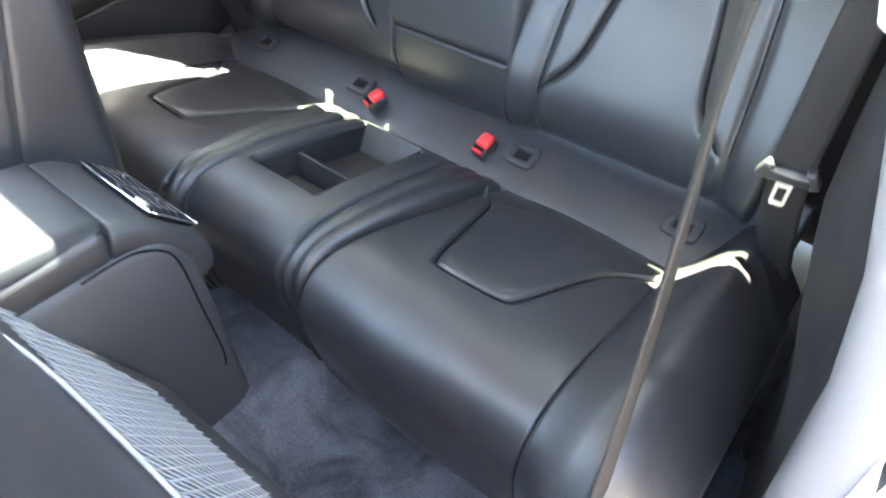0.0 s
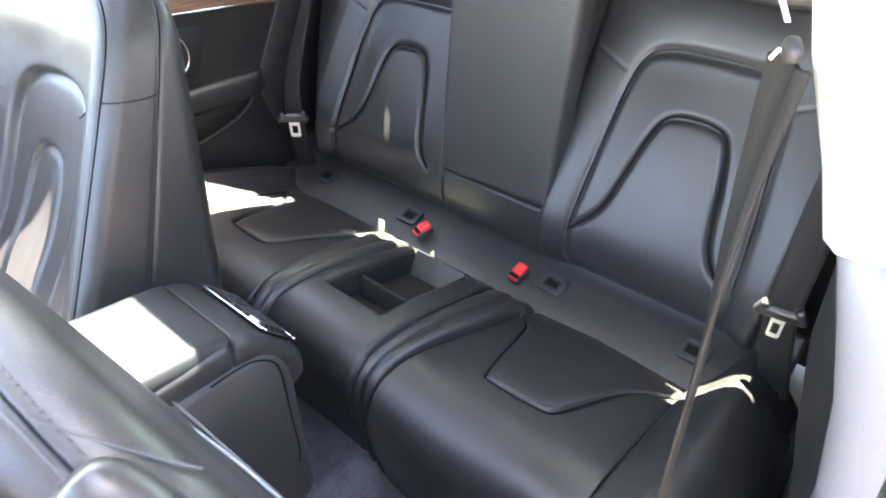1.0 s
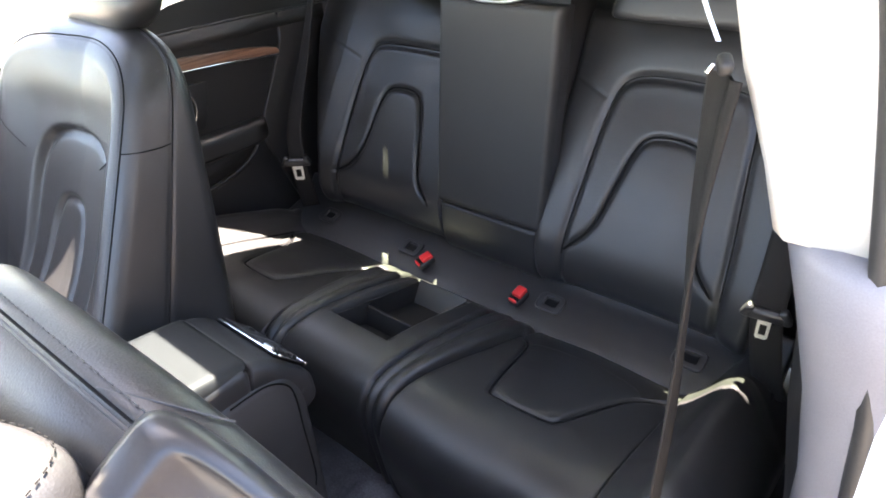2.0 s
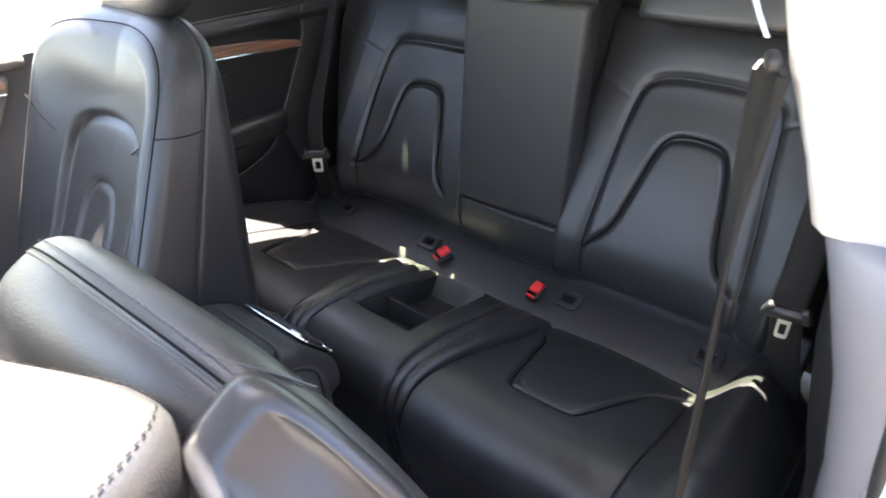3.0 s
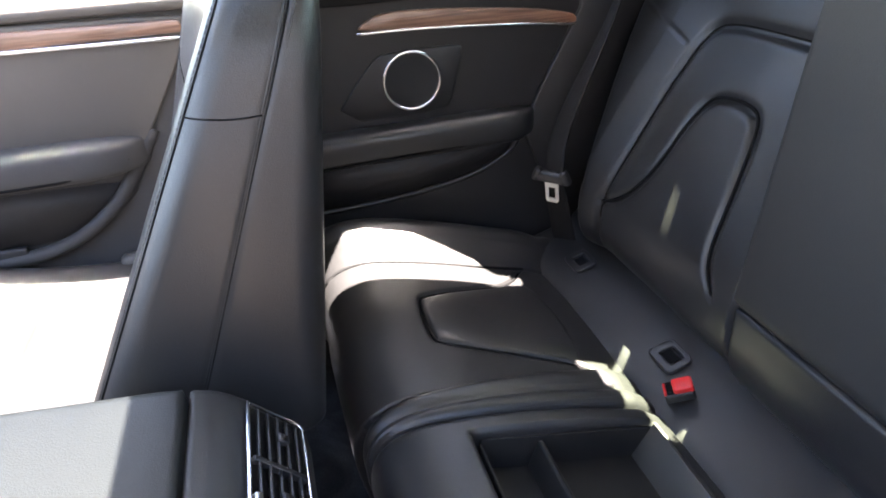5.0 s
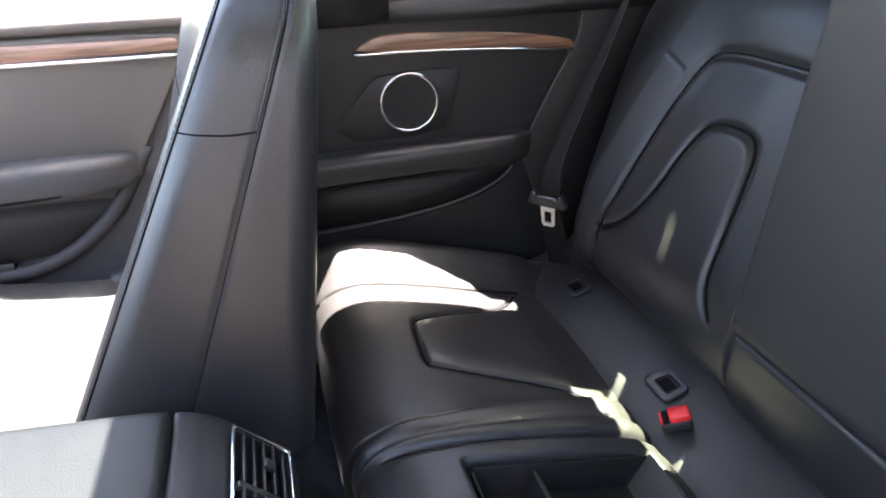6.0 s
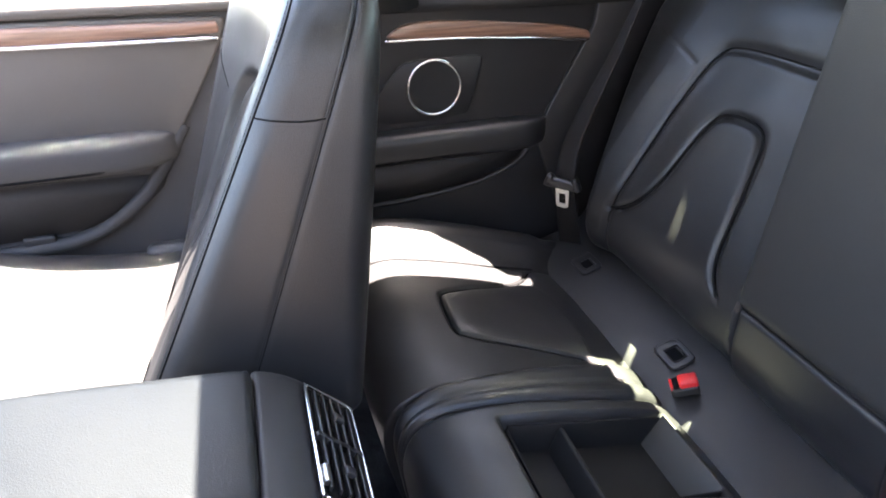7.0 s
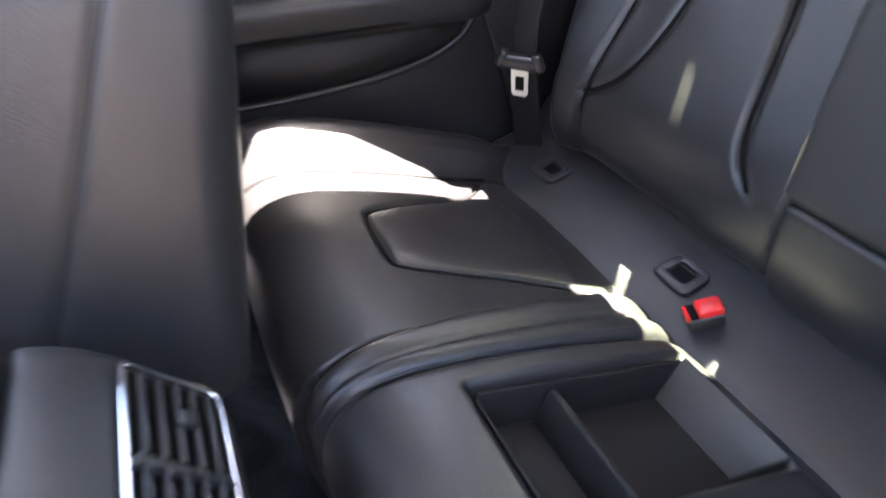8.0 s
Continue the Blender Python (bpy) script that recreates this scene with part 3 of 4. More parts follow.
for side in (-1, 1):
    box("tray_side", 0.003, 0.222, 0.044, pose(TC + side * (TX - 0.006), -0.214, 0.370, -12.0, side * 5, 0), TRAY, liner, "", 0.001)
box("tray_front", 0.124, 0.003, 0.044, pose(TC, TY0 + 0.008, 0.390, 6, 0, 0), TRAY, liner, "", 0.001)
box("tray_back", 0.122, 0.003, 0.060, pose(TC, TY1 - 0.022, 0.347, -34, 0, 0), TRAY_LIT, liner, "sloping back wall, painted lighter for the light on it", 0.001)
box("divider", 0.122, 0.008, 0.042, pose(TC, -0.254, 0.376, -18, 0, 0), TRAY, liner, "raised tray divider", 0.0035)


# ---- rear seat backs ----
BACK = [(0.045, 0.385), (0.022, 0.405), (0.010, 0.44), (0.014, 0.50), (0.048, 0.57), (0.105, 0.67), (0.165, 0.765), (0.205, 0.835), (0.222, 0.862), (0.25, 0.872), (0.30, 0.872)]


FAR_INNER = [(0.440, 0.488), (0.416, 0.497), (0.378, 0.524), (0.356, 0.572), (0.348, 0.640), (0.336, 0.674), (0.312, 0.685), (0.257, 0.686), (0.232, 0.672), (0.213, 0.625), (0.198, 0.575), (0.186, 0.534), (0.172, 0.508), (0.145, 0.480)]
FAR_OUTER = [(0.13, 0.764), (0.234, 0.766), (0.384, 0.766), (0.417, 0.748), (0.425, 0.700), (0.428, 0.635), (0.429, 0.545), (0.436, 0.450), (0.44, 0.40)]
NEAR_INNER = [(0.193, 0.482), (0.202, 0.492), (0.240, 0.533), (0.255, 0.596), (0.272, 0.668), (0.289, 0.690), (0.325, 0.695), (0.370, 0.692), (0.391, 0.677), (0.409, 0.617), (0.420, 0.560), (0.428, 0.530), (0.445, 0.505), (0.475, 0.476)]
NEAR_OUTER = [(0.188, 0.40), (0.191, 0.484), (0.195, 0.600), (0.200, 0.725), (0.212, 0.764), (0.247, 0.779), (0.314, 0.781), (0.404, 0.778), (0.436, 0.769), (0.453, 0.743), (0.463, 0.664), (0.476, 0.579), (0.484, 0.500), (0.484, 0.40)]


def back_lines(side):
    inner, outer = (FAR_INNER, FAR_OUTER) if side < 0 else (NEAR_INNER, NEAR_OUTER)
    return rounded(mirrored(inner, side), 2), rounded(mirrored(outer, side), 2)


def back_relief(side):
    far = side < 0
    inner, outer = back_lines(side)
    cuts = [mirrored([(0.585, 0.764), (0.442, 0.728)], side)] if far else [[(0.110, 0.768), (0.190, 0.738)], [(0.455, 0.735), (0.57, 0.775)]]
    poly = mirrored(([(0.09, 0.25)] if far else [(0.188, 0.25)]) + (FAR_OUTER if far else NEAR_OUTER) + ([(0.44, 0.25), (0.09, 0.25)] if far else [(0.484, 0.25)]), side)
    wing = 0.44 if far else 0.478

    def f(x, y, z, w):
        top = y > 0.24
        d1 = np.where(top, 1, line_distance(x, z, inner))
        d2 = np.where(top, 1, line_distance(x, z, outer))
        h = groove(d1, 0.0058, 0.0085) * np.clip((z - 0.470) / 0.035, 0, 1) + groove(d2, 0.0080, 0.0080)
        ins = inside(x, z, poly)
        h += np.where(ins, -0.004 * (1 - np.exp(-(d2 / 0.02) ** 2)), 0.006 * (1 - np.exp(-(d2 / 0.03) ** 2)))
        for c in cuts:
            h += groove(line_distance(x, z, c), 0.0022, 0.003)
        h += 0.006 * np.clip((np.abs(x) - wing) / 0.05, 0, 1) ** 1.5 * np.clip((0.85 - z) / 0.1, 0, 1)
        wr = np.vectorize(lambda a, b: noise.noise((a * 12, b * 12, 3.0 + side)))(x, z)
        return h + 0.0015 * wr
    return f


for s in (-1, 1):
    out = lambda f: 0.492 + 0.115 * min(1, max(0, (f - 0.22) / 0.5))
    lo, hi = ((lambda f: 0.138 - 0.034 * f), (lambda f: 0.536 + 0.03 * f)) if s > 0 else ((lambda f: -out(f)), (lambda f: -0.100))
    sb = sheet("backrest", BACK, lo, hi, LEATHER, rear, "black leather backrest with embossed panel seams", 0.0034, 0.016, 0.016, 0.09, back_relief(s), re=(0.008, 0.02))
    prof = catmull(BACK, 300)
    prof = prof[(prof[:, 1] > 0.43) & (prof[:, 1] < 0.86)]
    # near-black cords paint the shade into the embossed grooves
    for line, rad in zip(back_lines(s), (0.0022, 0.0013)):
        line = [(a, b) for a, b in line if 0.125 < abs(a) < 0.49 and b > 0.43]
        tube("seam_dark_line", [(a, float(np.interp(b, prof[:, 1], prof[:, 0])) + 0.0072 + (0.009 if i in (0, 1, len(line) - 2, len(line) - 1) else 0), b - 0.001) for i, (a, b) in enumerate(line)], rad, SEAM_SHADE, sb, "", 6, 160)
    # headrest in the dip between an inner and an outer shoulder, added to cut the sun to a band and slit
    end = [(0.334, 0.156), (0.378, 0.200), (0.384, 0.206), (0.405, 0.207), (0.465, 0.250), (0.520, 0.320)] if s < 0 else [(0.480, 0.160), (0.495, 0.175), (0.500, 0.320)]
    head = rounded(mirrored([(0.222, 0.175), (0.240, 0.158), (0.315, 0.156)] + end + [(0.222, 0.320)], s), 1, True)
    cx, cy = s * 0.32, 0.24
    loft("headrest", [[(cx - s * 0.02 + (x - cx) * k + s * 0.215 * (z - 0.95), cy - 0.019 + (y - cy) * k + 0.358 * (z - 0.95), z) for x, y in head] for z, k in ((0.878, 0.80), (0.880, 0.92), (0.886, 0.98), (0.898, 1.0), (0.96, 1.0), (1.00, 1.0), (1.02, 0.96), (1.03, 0.85))], LEATHER, sb, "low black leather headrest")
    # blocks above the view, sheared along the sun's way to shape its patches
    sun_block_in = [(0.125, 0.105), (0.200, 0.105), (0.200, 0.153), (0.215, 0.160), (0.210, 0.320), (0.125, 0.320)] if s < 0 else [(0.125, 0.075), (0.345, 0.075), (0.345, 0.150), (0.215, 0.160), (0.210, 0.320), (0.125, 0.320)]
    sun_block_out = [(0.350, 0.155), (0.366, 0.154), (0.368, 0.105), (0.580, 0.105), (0.590, 0.320), (0.515, 0.320)] if s < 0 else [(0.487, 0.165), (0.487, 0.075), (0.62, 0.075), (0.590, 0.320), (0.515, 0.320)]
    for outline in (sun_block_in, sun_block_out):
        loft("shoulder", [[(s * (x - 0.02 + 0.215 * (z - 0.95)), max(front, y - 0.019 + 0.358 * (z - 0.95)), z) for x, y in outline] for z, front in (((0.855, 0.222), (0.880, 0.232), (0.915, 0.215)) if s > 0 or outline is sun_block_in else ()) + ((0.945, 0.050), (0.97, 0.05), (0.995, 0.06))], LEATHER, sb)
    for dx in (-0.06, 0.06):
        tube("headrest_post", [(s * 0.31 + dx, 0.275, 0.84), (s * 0.31 + dx, 0.275, 0.90)], 0.005, CHROME, sb, "chrome post", 8)

# centre back: leather strip and thick folding panel
cb = thing("centre_back_panel", "upright black folding armrest panel between the seat backs", "armrest")
sheet("panel", [(0.012, 0.500), (0.021, 0.60), (0.034, 0.75), (0.044, 0.86), (0.048, 0.905)], -0.112, 0.143, FACE, cb, "smooth black panel face", 0.008, 0.006, 0.006, 0.05, None, re=(0.006, 0.006))
sheet("leather_strip", [(0.045, 0.372), (0.026, 0.40), (0.0155, 0.44), (0.0145, 0.4965)], -0.106, 0.136, LEATHER, cb, "leather strip below the panel", 0.004, 0.008, 0.008, 0.03, None, re=(0.01, 0.003))
slab("core", [(0.06, 0.44), (0.085, 0.50), (0.11, 0.90), (0.24, 0.90), (0.20, 0.44)], "x", -0.118, 0.232, DARK, cb)
# added dark sheet for the gap's shade, and a block against stray sun
slab("gap_shade_sheet", [(-0.135, 0.44), (0.115, 0.44), (0.135, 0.94), (0.135, 0.955), (-0.135, 0.955)], "y", 0.100, 0.02, DARK, cb)
slab("centre_sun_block", [(-0.14, 0.085), (0.14, 0.085), (0.14, 0.32), (-0.14, 0.32)], "z", 0.93, 0.045, DARK, cb)
tube("pull_strap", [(-0.055, 0.050, 0.912), (-0.02, 0.040, 0.906), (0.035, 0.040, 0.906), (0.07, 0.050, 0.912)], 0.006, STEEL, cb, "grey pull handle", flat=0.5)

# ---- rear side panel, far side ----
PX = -0.632
panel = thing("wall_side_rear", "black rear side panel with walnut strip and round speaker", "side panel", kind="structure")
outline = [(-0.53, 0.10), (-0.53, 0.60), (-0.50, 0.70), (-0.44, 0.82), (-0.43, 0.833), (0.40, 0.833), (0.40, 0.10)]
slab("panel_body", outline, "x", PX - 0.06, 0.06, PANEL, panel)
# window ledge
sheet("ledge", [(-0.001 + PX, 0.805), (PX - 0.006, 0.826), (PX - 0.03, 0.836), (PX - 0.08, 0.838)], -0.40, 0.40, PANEL, panel, "", 0.01, 0.004, 0.004, 0.02, m=pose(-0.008, 0, -0.01, 0, 0, 90) @ Matrix.Scale(-1, 4, (0, 1, 0)))
# walnut strip with a chrome edge below
wood = rounded([(-0.331, 0.7565), (-0.318, 0.769), (-0.296, 0.780), (-0.255, 0.783), (-0.186, 0.780), (-0.036, 0.768), (0.036, 0.754), (0.047, 0.748), (0.049, 0.7365), (0.040, 0.7375), (-0.087, 0.7475), (-0.225, 0.7545)], 1, True)
slab("wood_strip", wood, "x", PX, 0.010, WOOD, panel, "polished walnut strip", 0.003, True)
tube("chrome_strip", [(PX + 0.009, -0.330, 0.754), (PX + 0.009, -0.225, 0.7525), (PX + 0.009, -0.087, 0.7455), (PX + 0.009, 0.02, 0.737), (PX + 0.009, 0.047, 0.734)], 0.0028, CHROME, panel, "thin chrome strip")
# speaker surround, cloth and ring
sur = rounded([(-0.388, 0.612), (-0.315, 0.705), (-0.290, 0.720), (-0.165, 0.722), (-0.154, 0.714), (-0.176, 0.640), (-0.188, 0.612)], 1, True)
slab("speaker_surround", sur, "x", PX, 0.006, PANEL, panel, "", 0.002, True)
ring = [(PX + 0.008, -0.246 + 0.0475 * math.cos(a), 0.671 + 0.0475 * math.sin(a)) for a in np.linspace(0, 2 * math.pi, 48, endpoint=False)]
tube("speaker_ring", ring, 0.0032, CHROME, panel, "bright chrome ring", 8, 96, True)
slab("speaker_grille", [(-0.246 + 0.046 * math.cos(a), 0.671 + 0.046 * math.sin(a)) for a in np.linspace(0, 2 * math.pi, 48, endpoint=False)], "x", PX + 0.004, 0.005, CLOTH, panel, "round black speaker grille")


def shelf_arm(name, y0, y1, zt0, zt1, h, x, depth, mat, parent, label):
    """A padded armrest along a side wall: sections in (x, z) run from y0 to y1; the rear end is rounded off."""
    rings = []
    for t in np.linspace(0, 1, 40):
        y = y0 + (y1 - y0) * t
        k = 1.0 if t < 0.86 else max(0.05, 1 - ((t - 0.86) / 0.14) ** 2.2) ** 0.5
        zt = zt0 + (zt1 - zt0) * t
        hh = h * (0.55 + 0.45 * k)
        ring = []
        for a in np.linspace(0, 2 * math.pi, 28, endpoint=False):
            ca, sa = math.cos(a), math.sin(a)
            ring.append((x + depth * k * (0.5 + 0.5 * math.copysign(abs(ca) ** 0.6, ca)) - 0.01, y, zt - h / 2 + hh / 2 * math.copysign(abs(sa) ** 0.6, sa)))
        rings.append(ring)
    return loft(name, rings, mat, parent, label)


shelf_arm("armrest", -0.52, -0.022, 0.598, 0.606, 0.058, PX, 0.055, LEATHER, panel, "padded black armrest")
# open pocket below the armrest
pocket = rounded([(-0.50, 0.548), (-0.10, 0.560), (-0.05, 0.552), (-0.08, 0.515), (-0.16, 0.482), (-0.30, 0.462), (-0.50, 0.452)], 2, True)
slab("pocket", pocket, "x", PX - 0.001, 0.004, DARK, panel, "dark recessed map pocket", 0, True)
tube("pocket_lip", [(PX + 0.004, -0.50, 0.452), (PX + 0.005, -0.30, 0.462), (PX + 0.005, -0.16, 0.482), (PX + 0.005, -0.08, 0.515), (PX + 0.003, -0.05, 0.552)], 0.006, PANEL, panel)
tube("arm_seam", [(PX + 0.046, -0.50, 0.548), (PX + 0.044, -0.25, 0.555), (PX + 0.036, -0.06, 0.562)], 0.0025, SEAM_SHADE, panel)
slab("rear_post_trim", [(0.045, 0.34), (-0.045, 0.56), (-0.02, 0.62), (0.055, 0.76), (0.06, 0.83), (0.30, 0.83), (0.30, 0.34)], "x", PX - 0.004, 0.012, PANEL, panel, "", 0.004, True)

# added plate; its sloping edge trims the sun patch on the bolster
slab("sun_patch_mask", [(-0.33, 0.80), (-0.33, 0.845), (-0.196, 0.885), (-0.115, 0.898), (-0.031, 0.957), (0.048, 1.03), (0.123, 1.17), (0.14, 1.20), (0.45, 1.20), (0.45, 0.80)], "x", -0.652, 0.014, PANEL, panel, "added black plate cut to shape the sun patch on the far bolster")
tube("seam_dark_line", [(PX + 0.001, 0.050, 0.735), (PX + 0.001, 0.015, 0.665), (PX + 0.001, -0.022, 0.59), (PX + 0.001, -0.05, 0.545)], 0.0022, SEAM_SHADE, panel)

# ---- far front door ----
DX = -0.668
door = thing("door_far", "closed front door with walnut strip and padded armrest", "car door", kind="structure")
slab("door_body", [(-1.75, 0.10), (-1.75, 0.835), (-0.50, 0.828), (-0.53, 0.70), (-0.60, 0.58), (-0.66, 0.47), (-0.66, 0.10)], "x", DX - 0.06, 0.05, DOORSKIN, door)
up = rounded([(-1.70, 0.81), (-0.585, 0.805), (-0.575, 0.79), (-0.60, 0.74), (-0.65, 0.66), (-0.69, 0.60), (-0.80, 0.56), (-1.70, 0.53)], 2, True)
slab("upper_pad", up, "x", DX - 0.012, 0.012, INSERT, door, "black door insert", 0.004, True)
slab("wood_strip", rounded([(-1.60, 0.805), (-0.594, 0.796), (-0.587, 0.790), (-0.588, 0.772), (-1.60, 0.775)], 1, True), "x", DX, 0.009, WOOD, door, "polished walnut strip", 0.003, True)
sill = rounded([(DX - 0.055, 0.842), (DX - 0.02, 0.838), (DX + 0.006, 0.829), (DX + 0.010, 0.818), (DX + 0.004, 0.806), (DX - 0.055, 0.806)], 2, True)
loft("sill", [[(x, y, z) for x, z in sill] for y in (-1.72, -1.2, -0.8, -0.56, -0.545)], INSERT, door, "grey door top below the window")
tube("chrome_strip", [(DX + 0.008, -1.60, 0.772), (DX + 0.008, -1.1, 0.772), (DX + 0.008, -0.59, 0.769)], 0.0045, CHROME, door, "chrome strip", flat=0.8)
shelf_arm("armrest", -1.40, -0.684, 0.628, 0.632, 0.062, DX - 0.004, 0.060, DOORSKIN, door, "padded black armrest")
tube("arm_seam", [(DX + 0.0425, -1.36, 0.5745), (DX + 0.0425, -1.1, 0.5755), (DX + 0.0425, -0.84, 0.5785), (DX + 0.041, -0.79, 0.583), (DX + 0.036, -0.75, 0.589), (DX + 0.024, -0.71, 0.597)], 0.0028, SEAM_SHADE, door)
slab("door_pocket", rounded([(-1.50, 0.54), (-0.72, 0.555), (-0.71, 0.53), (-0.78, 0.48), (-0.88, 0.455), (-1.50, 0.44)], 2, True), "x", DX - 0.011, 0.004, DOORSKIN, door, "dark lower door pocket", 0, True)
tube("pocket_lip", [(DX, -1.50, 0.425), (DX + 0.004, -0.98, 0.440), (DX + 0.003, -0.85, 0.455), (DX, -0.765, 0.505), (DX - 0.006, -0.715, 0.56), (DX - 0.012, -0.67, 0.63)], 0.012, DOORSKIN, door, "rounded pocket edge")
box("pocket_latch", 0.012, 0.05, 0.02, pose(DX + 0.004, -0.93, 0.455), DARK, door, "", 0.004)
tube("door_seal", [(DX - 0.025, -0.545, 0.82), (DX - 0.025, -0.565, 0.74), (DX - 0.025, -0.59, 0.66), (DX - 0.025, -0.62, 0.57), (DX - 0.025, -0.645, 0.47), (DX - 0.025, -0.655, 0.36), (DX - 0.025, -0.655, 0.20)], 0.012, RUBBER, door, "black rubber seal")

# windows
w1 = thing("window_far", "clear side window above the far door", "window", kind="structure")
slab("pane", [(-1.60, 0.83), (-0.46, 0.83), (-0.46, 1.12), (-1.15, 1.12)], "x", -0.68, 0.004, GLASS, w1).visible_shadow = False
w2 = thing("window_rear_far", "tinted rear quarter window on the far side", "window", kind="structure")
slab("pane", [(-0.38, 0.83), (0.30, 0.83), (0.10, 1.10), (-0.38, 1.13)], "x", -0.70, 0.004, TINTED, w2).visible_shadow = False
fp = thing("pillar_far", "light grey upper pillar behind the far front door", "pillar", kind="structure")
# rear edge set to trim the sun beside the far cushion
def far_pillar(rows):
    return [[(-0.66 + k, -0.41, z), (-0.62 + k, -0.41, z), (-0.61 + k, -0.345, z), (-0.62 + k, -0.272, z), (-0.66 + k, -0.272, z)] for z, k in rows]


loft("pillar_foot", far_pillar(((0.80, -0.004), (0.88, 0.018))), PANEL, fp, "black foot of the pillar")
loft("pillar_trim", far_pillar(((0.88, 0.018), (1.0, 0.05), (1.16, 0.11))), TRIM, fp)

# ---- near side wall, pillar and belts ----
near = thing("wall_side_near", "black rear side panel beside the near seat", "side panel", kind="structure")
slab("panel_body", [(-0.335, 0.10), (-0.335, 0.815), (0.40, 0.815), (0.40, 0.10)], "x", 0.690, 0.05, PANEL, near)


def side_ring(z, x, xf, rear):
    front = [(xf + 0.06 - 0.06 * math.cos(a), -0.345 - 0.06 * math.sin(a), z) for a in np.linspace(0, math.pi / 2, 9)]
    return [(x + 0.010, rear + 0.004, z), (x + 0.002, rear - 0.004, z), (x + 0.001, rear - 0.016, z), (x * 0.6 + xf * 0.4, -0.19, z), (x * 0.25 + xf * 0.75, -0.28, z)] + front + [(0.745, -0.405, z), (0.745, rear + 0.004, z)]


TRIM_ROWS = ((0.13, 0.664, 0.692, -0.16), (0.30, 0.660, 0.690, -0.12), (0.37, 0.652, 0.687, -0.09), (0.42, 0.636, 0.683, -0.062), (0.47, 0.617, 0.679, -0.045), (0.52, 0.605, 0.673, -0.03), (0.60, 0.598, 0.665, -0.005), (0.70, 0.594, 0.655, 0.03), (0.79, 0.594, 0.640, 0.07), (0.806, 0.598, 0.640, 0.07), (0.812, 0.610, 0.648, 0.06))
# added dark plate closes the gap, stands for its shade and stops leaks
slab("gap_shade_fill", [(-0.02, 0.12), (-0.02, 0.40), (0.03, 0.80), (0.40, 0.80), (0.40, 0.12)], "x", 0.634, 0.05, DARK, near)
loft("inner_trim", [side_ring(*r) for r in TRIM_ROWS], PANEL, near, "rounded black inner trim")

pil = thing("pillar_near", "sunlit light grey upper and dark lower door pillar trim", "pillar", kind="structure")
def pillar_ring(z, xi, y0, y1, xo):
    return [(xi + 0.012, y0, z), (xi, y0 + 0.015, z), (xi + 0.004, y1 - 0.01, z), (xi + 0.02, y1, z), (xo, y1, z), (xo, y0, z)]


loft("upper_trim", [pillar_ring(0.846, 0.603, -0.41, -0.31, 0.755), pillar_ring(0.90, 0.585, -0.41, -0.31, 0.74), pillar_ring(0.97, 0.556, -0.41, -0.31, 0.71), pillar_ring(1.03, 0.538, -0.41, -0.31, 0.69), pillar_ring(1.16, 0.515, -0.41, -0.31, 0.65)], TRIM, pil, "light grey cloth-covered upper trim")


def lower_ring(z, xi, y0, xo):
    arc = [(xi + 0.085 - 0.085 * math.cos(a), y0 + 0.075 - 0.075 * math.sin(a), z) for a in np.linspace(0, math.pi / 2, 14)]
    return [(xi + 0.01, -0.30, z)] + arc + [(xo, y0, z), (xo, -0.30, z)]


loft("lower_trim", [lower_ring(0.13, 0.692, -0.445, 0.80), lower_ring(0.45, 0.682, -0.445, 0.80), lower_ring(0.60, 0.672, -0.445, 0.79), lower_ring(0.70, 0.654, -0.445, 0.78), lower_ring(0.78, 0.630, -0.444, 0.77), lower_ring(0.838, 0.610, -0.442, 0.765), lower_ring(0.847, 0.614, -0.436, 0.765), lower_ring(0.850, 0.622, -0.425, 0.76)], GREYTRIM, pil, "grey plastic lower trim")
tube("door_seal", [(0.735, -0.438, 0.15), (0.730, -0.438, 0.50), (0.712, -0.436, 0.70), (0.690, -0.428, 0.82), (0.655, -0.422, 0.98), (0.615, -0.42, 1.12)], 0.010, RUBBER, pil, "black rubber door seal")
loft("painted_jamb", [pillar_ring(0.05, 0.712, -0.455, -0.34, 0.84), pillar_ring(0.50, 0.712, -0.455, -0.34, 0.86), pillar_ring(0.80, 0.705, -0.445, -0.34, 0.84)], PAINT, pil, "white painted door jamb")
box("door_striker", 0.012, 0.03, 0.05, pose(0.76, -0.465, 0.56), STEEL, pil, "steel door striker", 0.003)


def ribbon(name, pts, width, side_dir, mat, parent=None, label="", thick=0.0014, n=60, fold=0.0, power=1.4):
    """A flat webbing strap along pts; side_dir gives the way of its width at start and end, and where given, at its twisted head."""
    p = catmull(pts, n)
    verts, faces = [], []
    a0, a1 = Vector(side_dir[0]).normalized(), Vector(side_dir[1]).normalized()
    tan = np.gradient(p, axis=0)
    cols = 7
    for i in range(n):
        t = i / (n - 1)
        d = a0.lerp(a1, min(1, t) ** power).normalized()
        if len(side_dir) == 3:
            d = d.lerp(Vector(side_dir[2]).normalized(), max(0, 1 - t / 0.42) ** 1.5).normalized()
        nn = Vector(tan[i]).normalized().cross(d).normalized()
        for k in range(cols):
            q = k / (cols - 1) - 0.5
            for e in (-1, 1):
                verts.append(Vector(p[i]) + d * width * q + nn * (thick * e + fold * math.cos(q * 9) * (1 - t)))
    row = cols * 2
    for i in range(n - 1):
        for k in range(cols - 1):
            for e in (0, 1):
                v = i * row + 2 * k + e
                faces.append((v, v + 2, v + row + 2, v + row))
        for v in (i * row, i * row + row - 2):
            faces.append((v, v + 1, v + row + 1, v + row))
    return mesh_part(name, verts, faces, mat, parent, label, True)


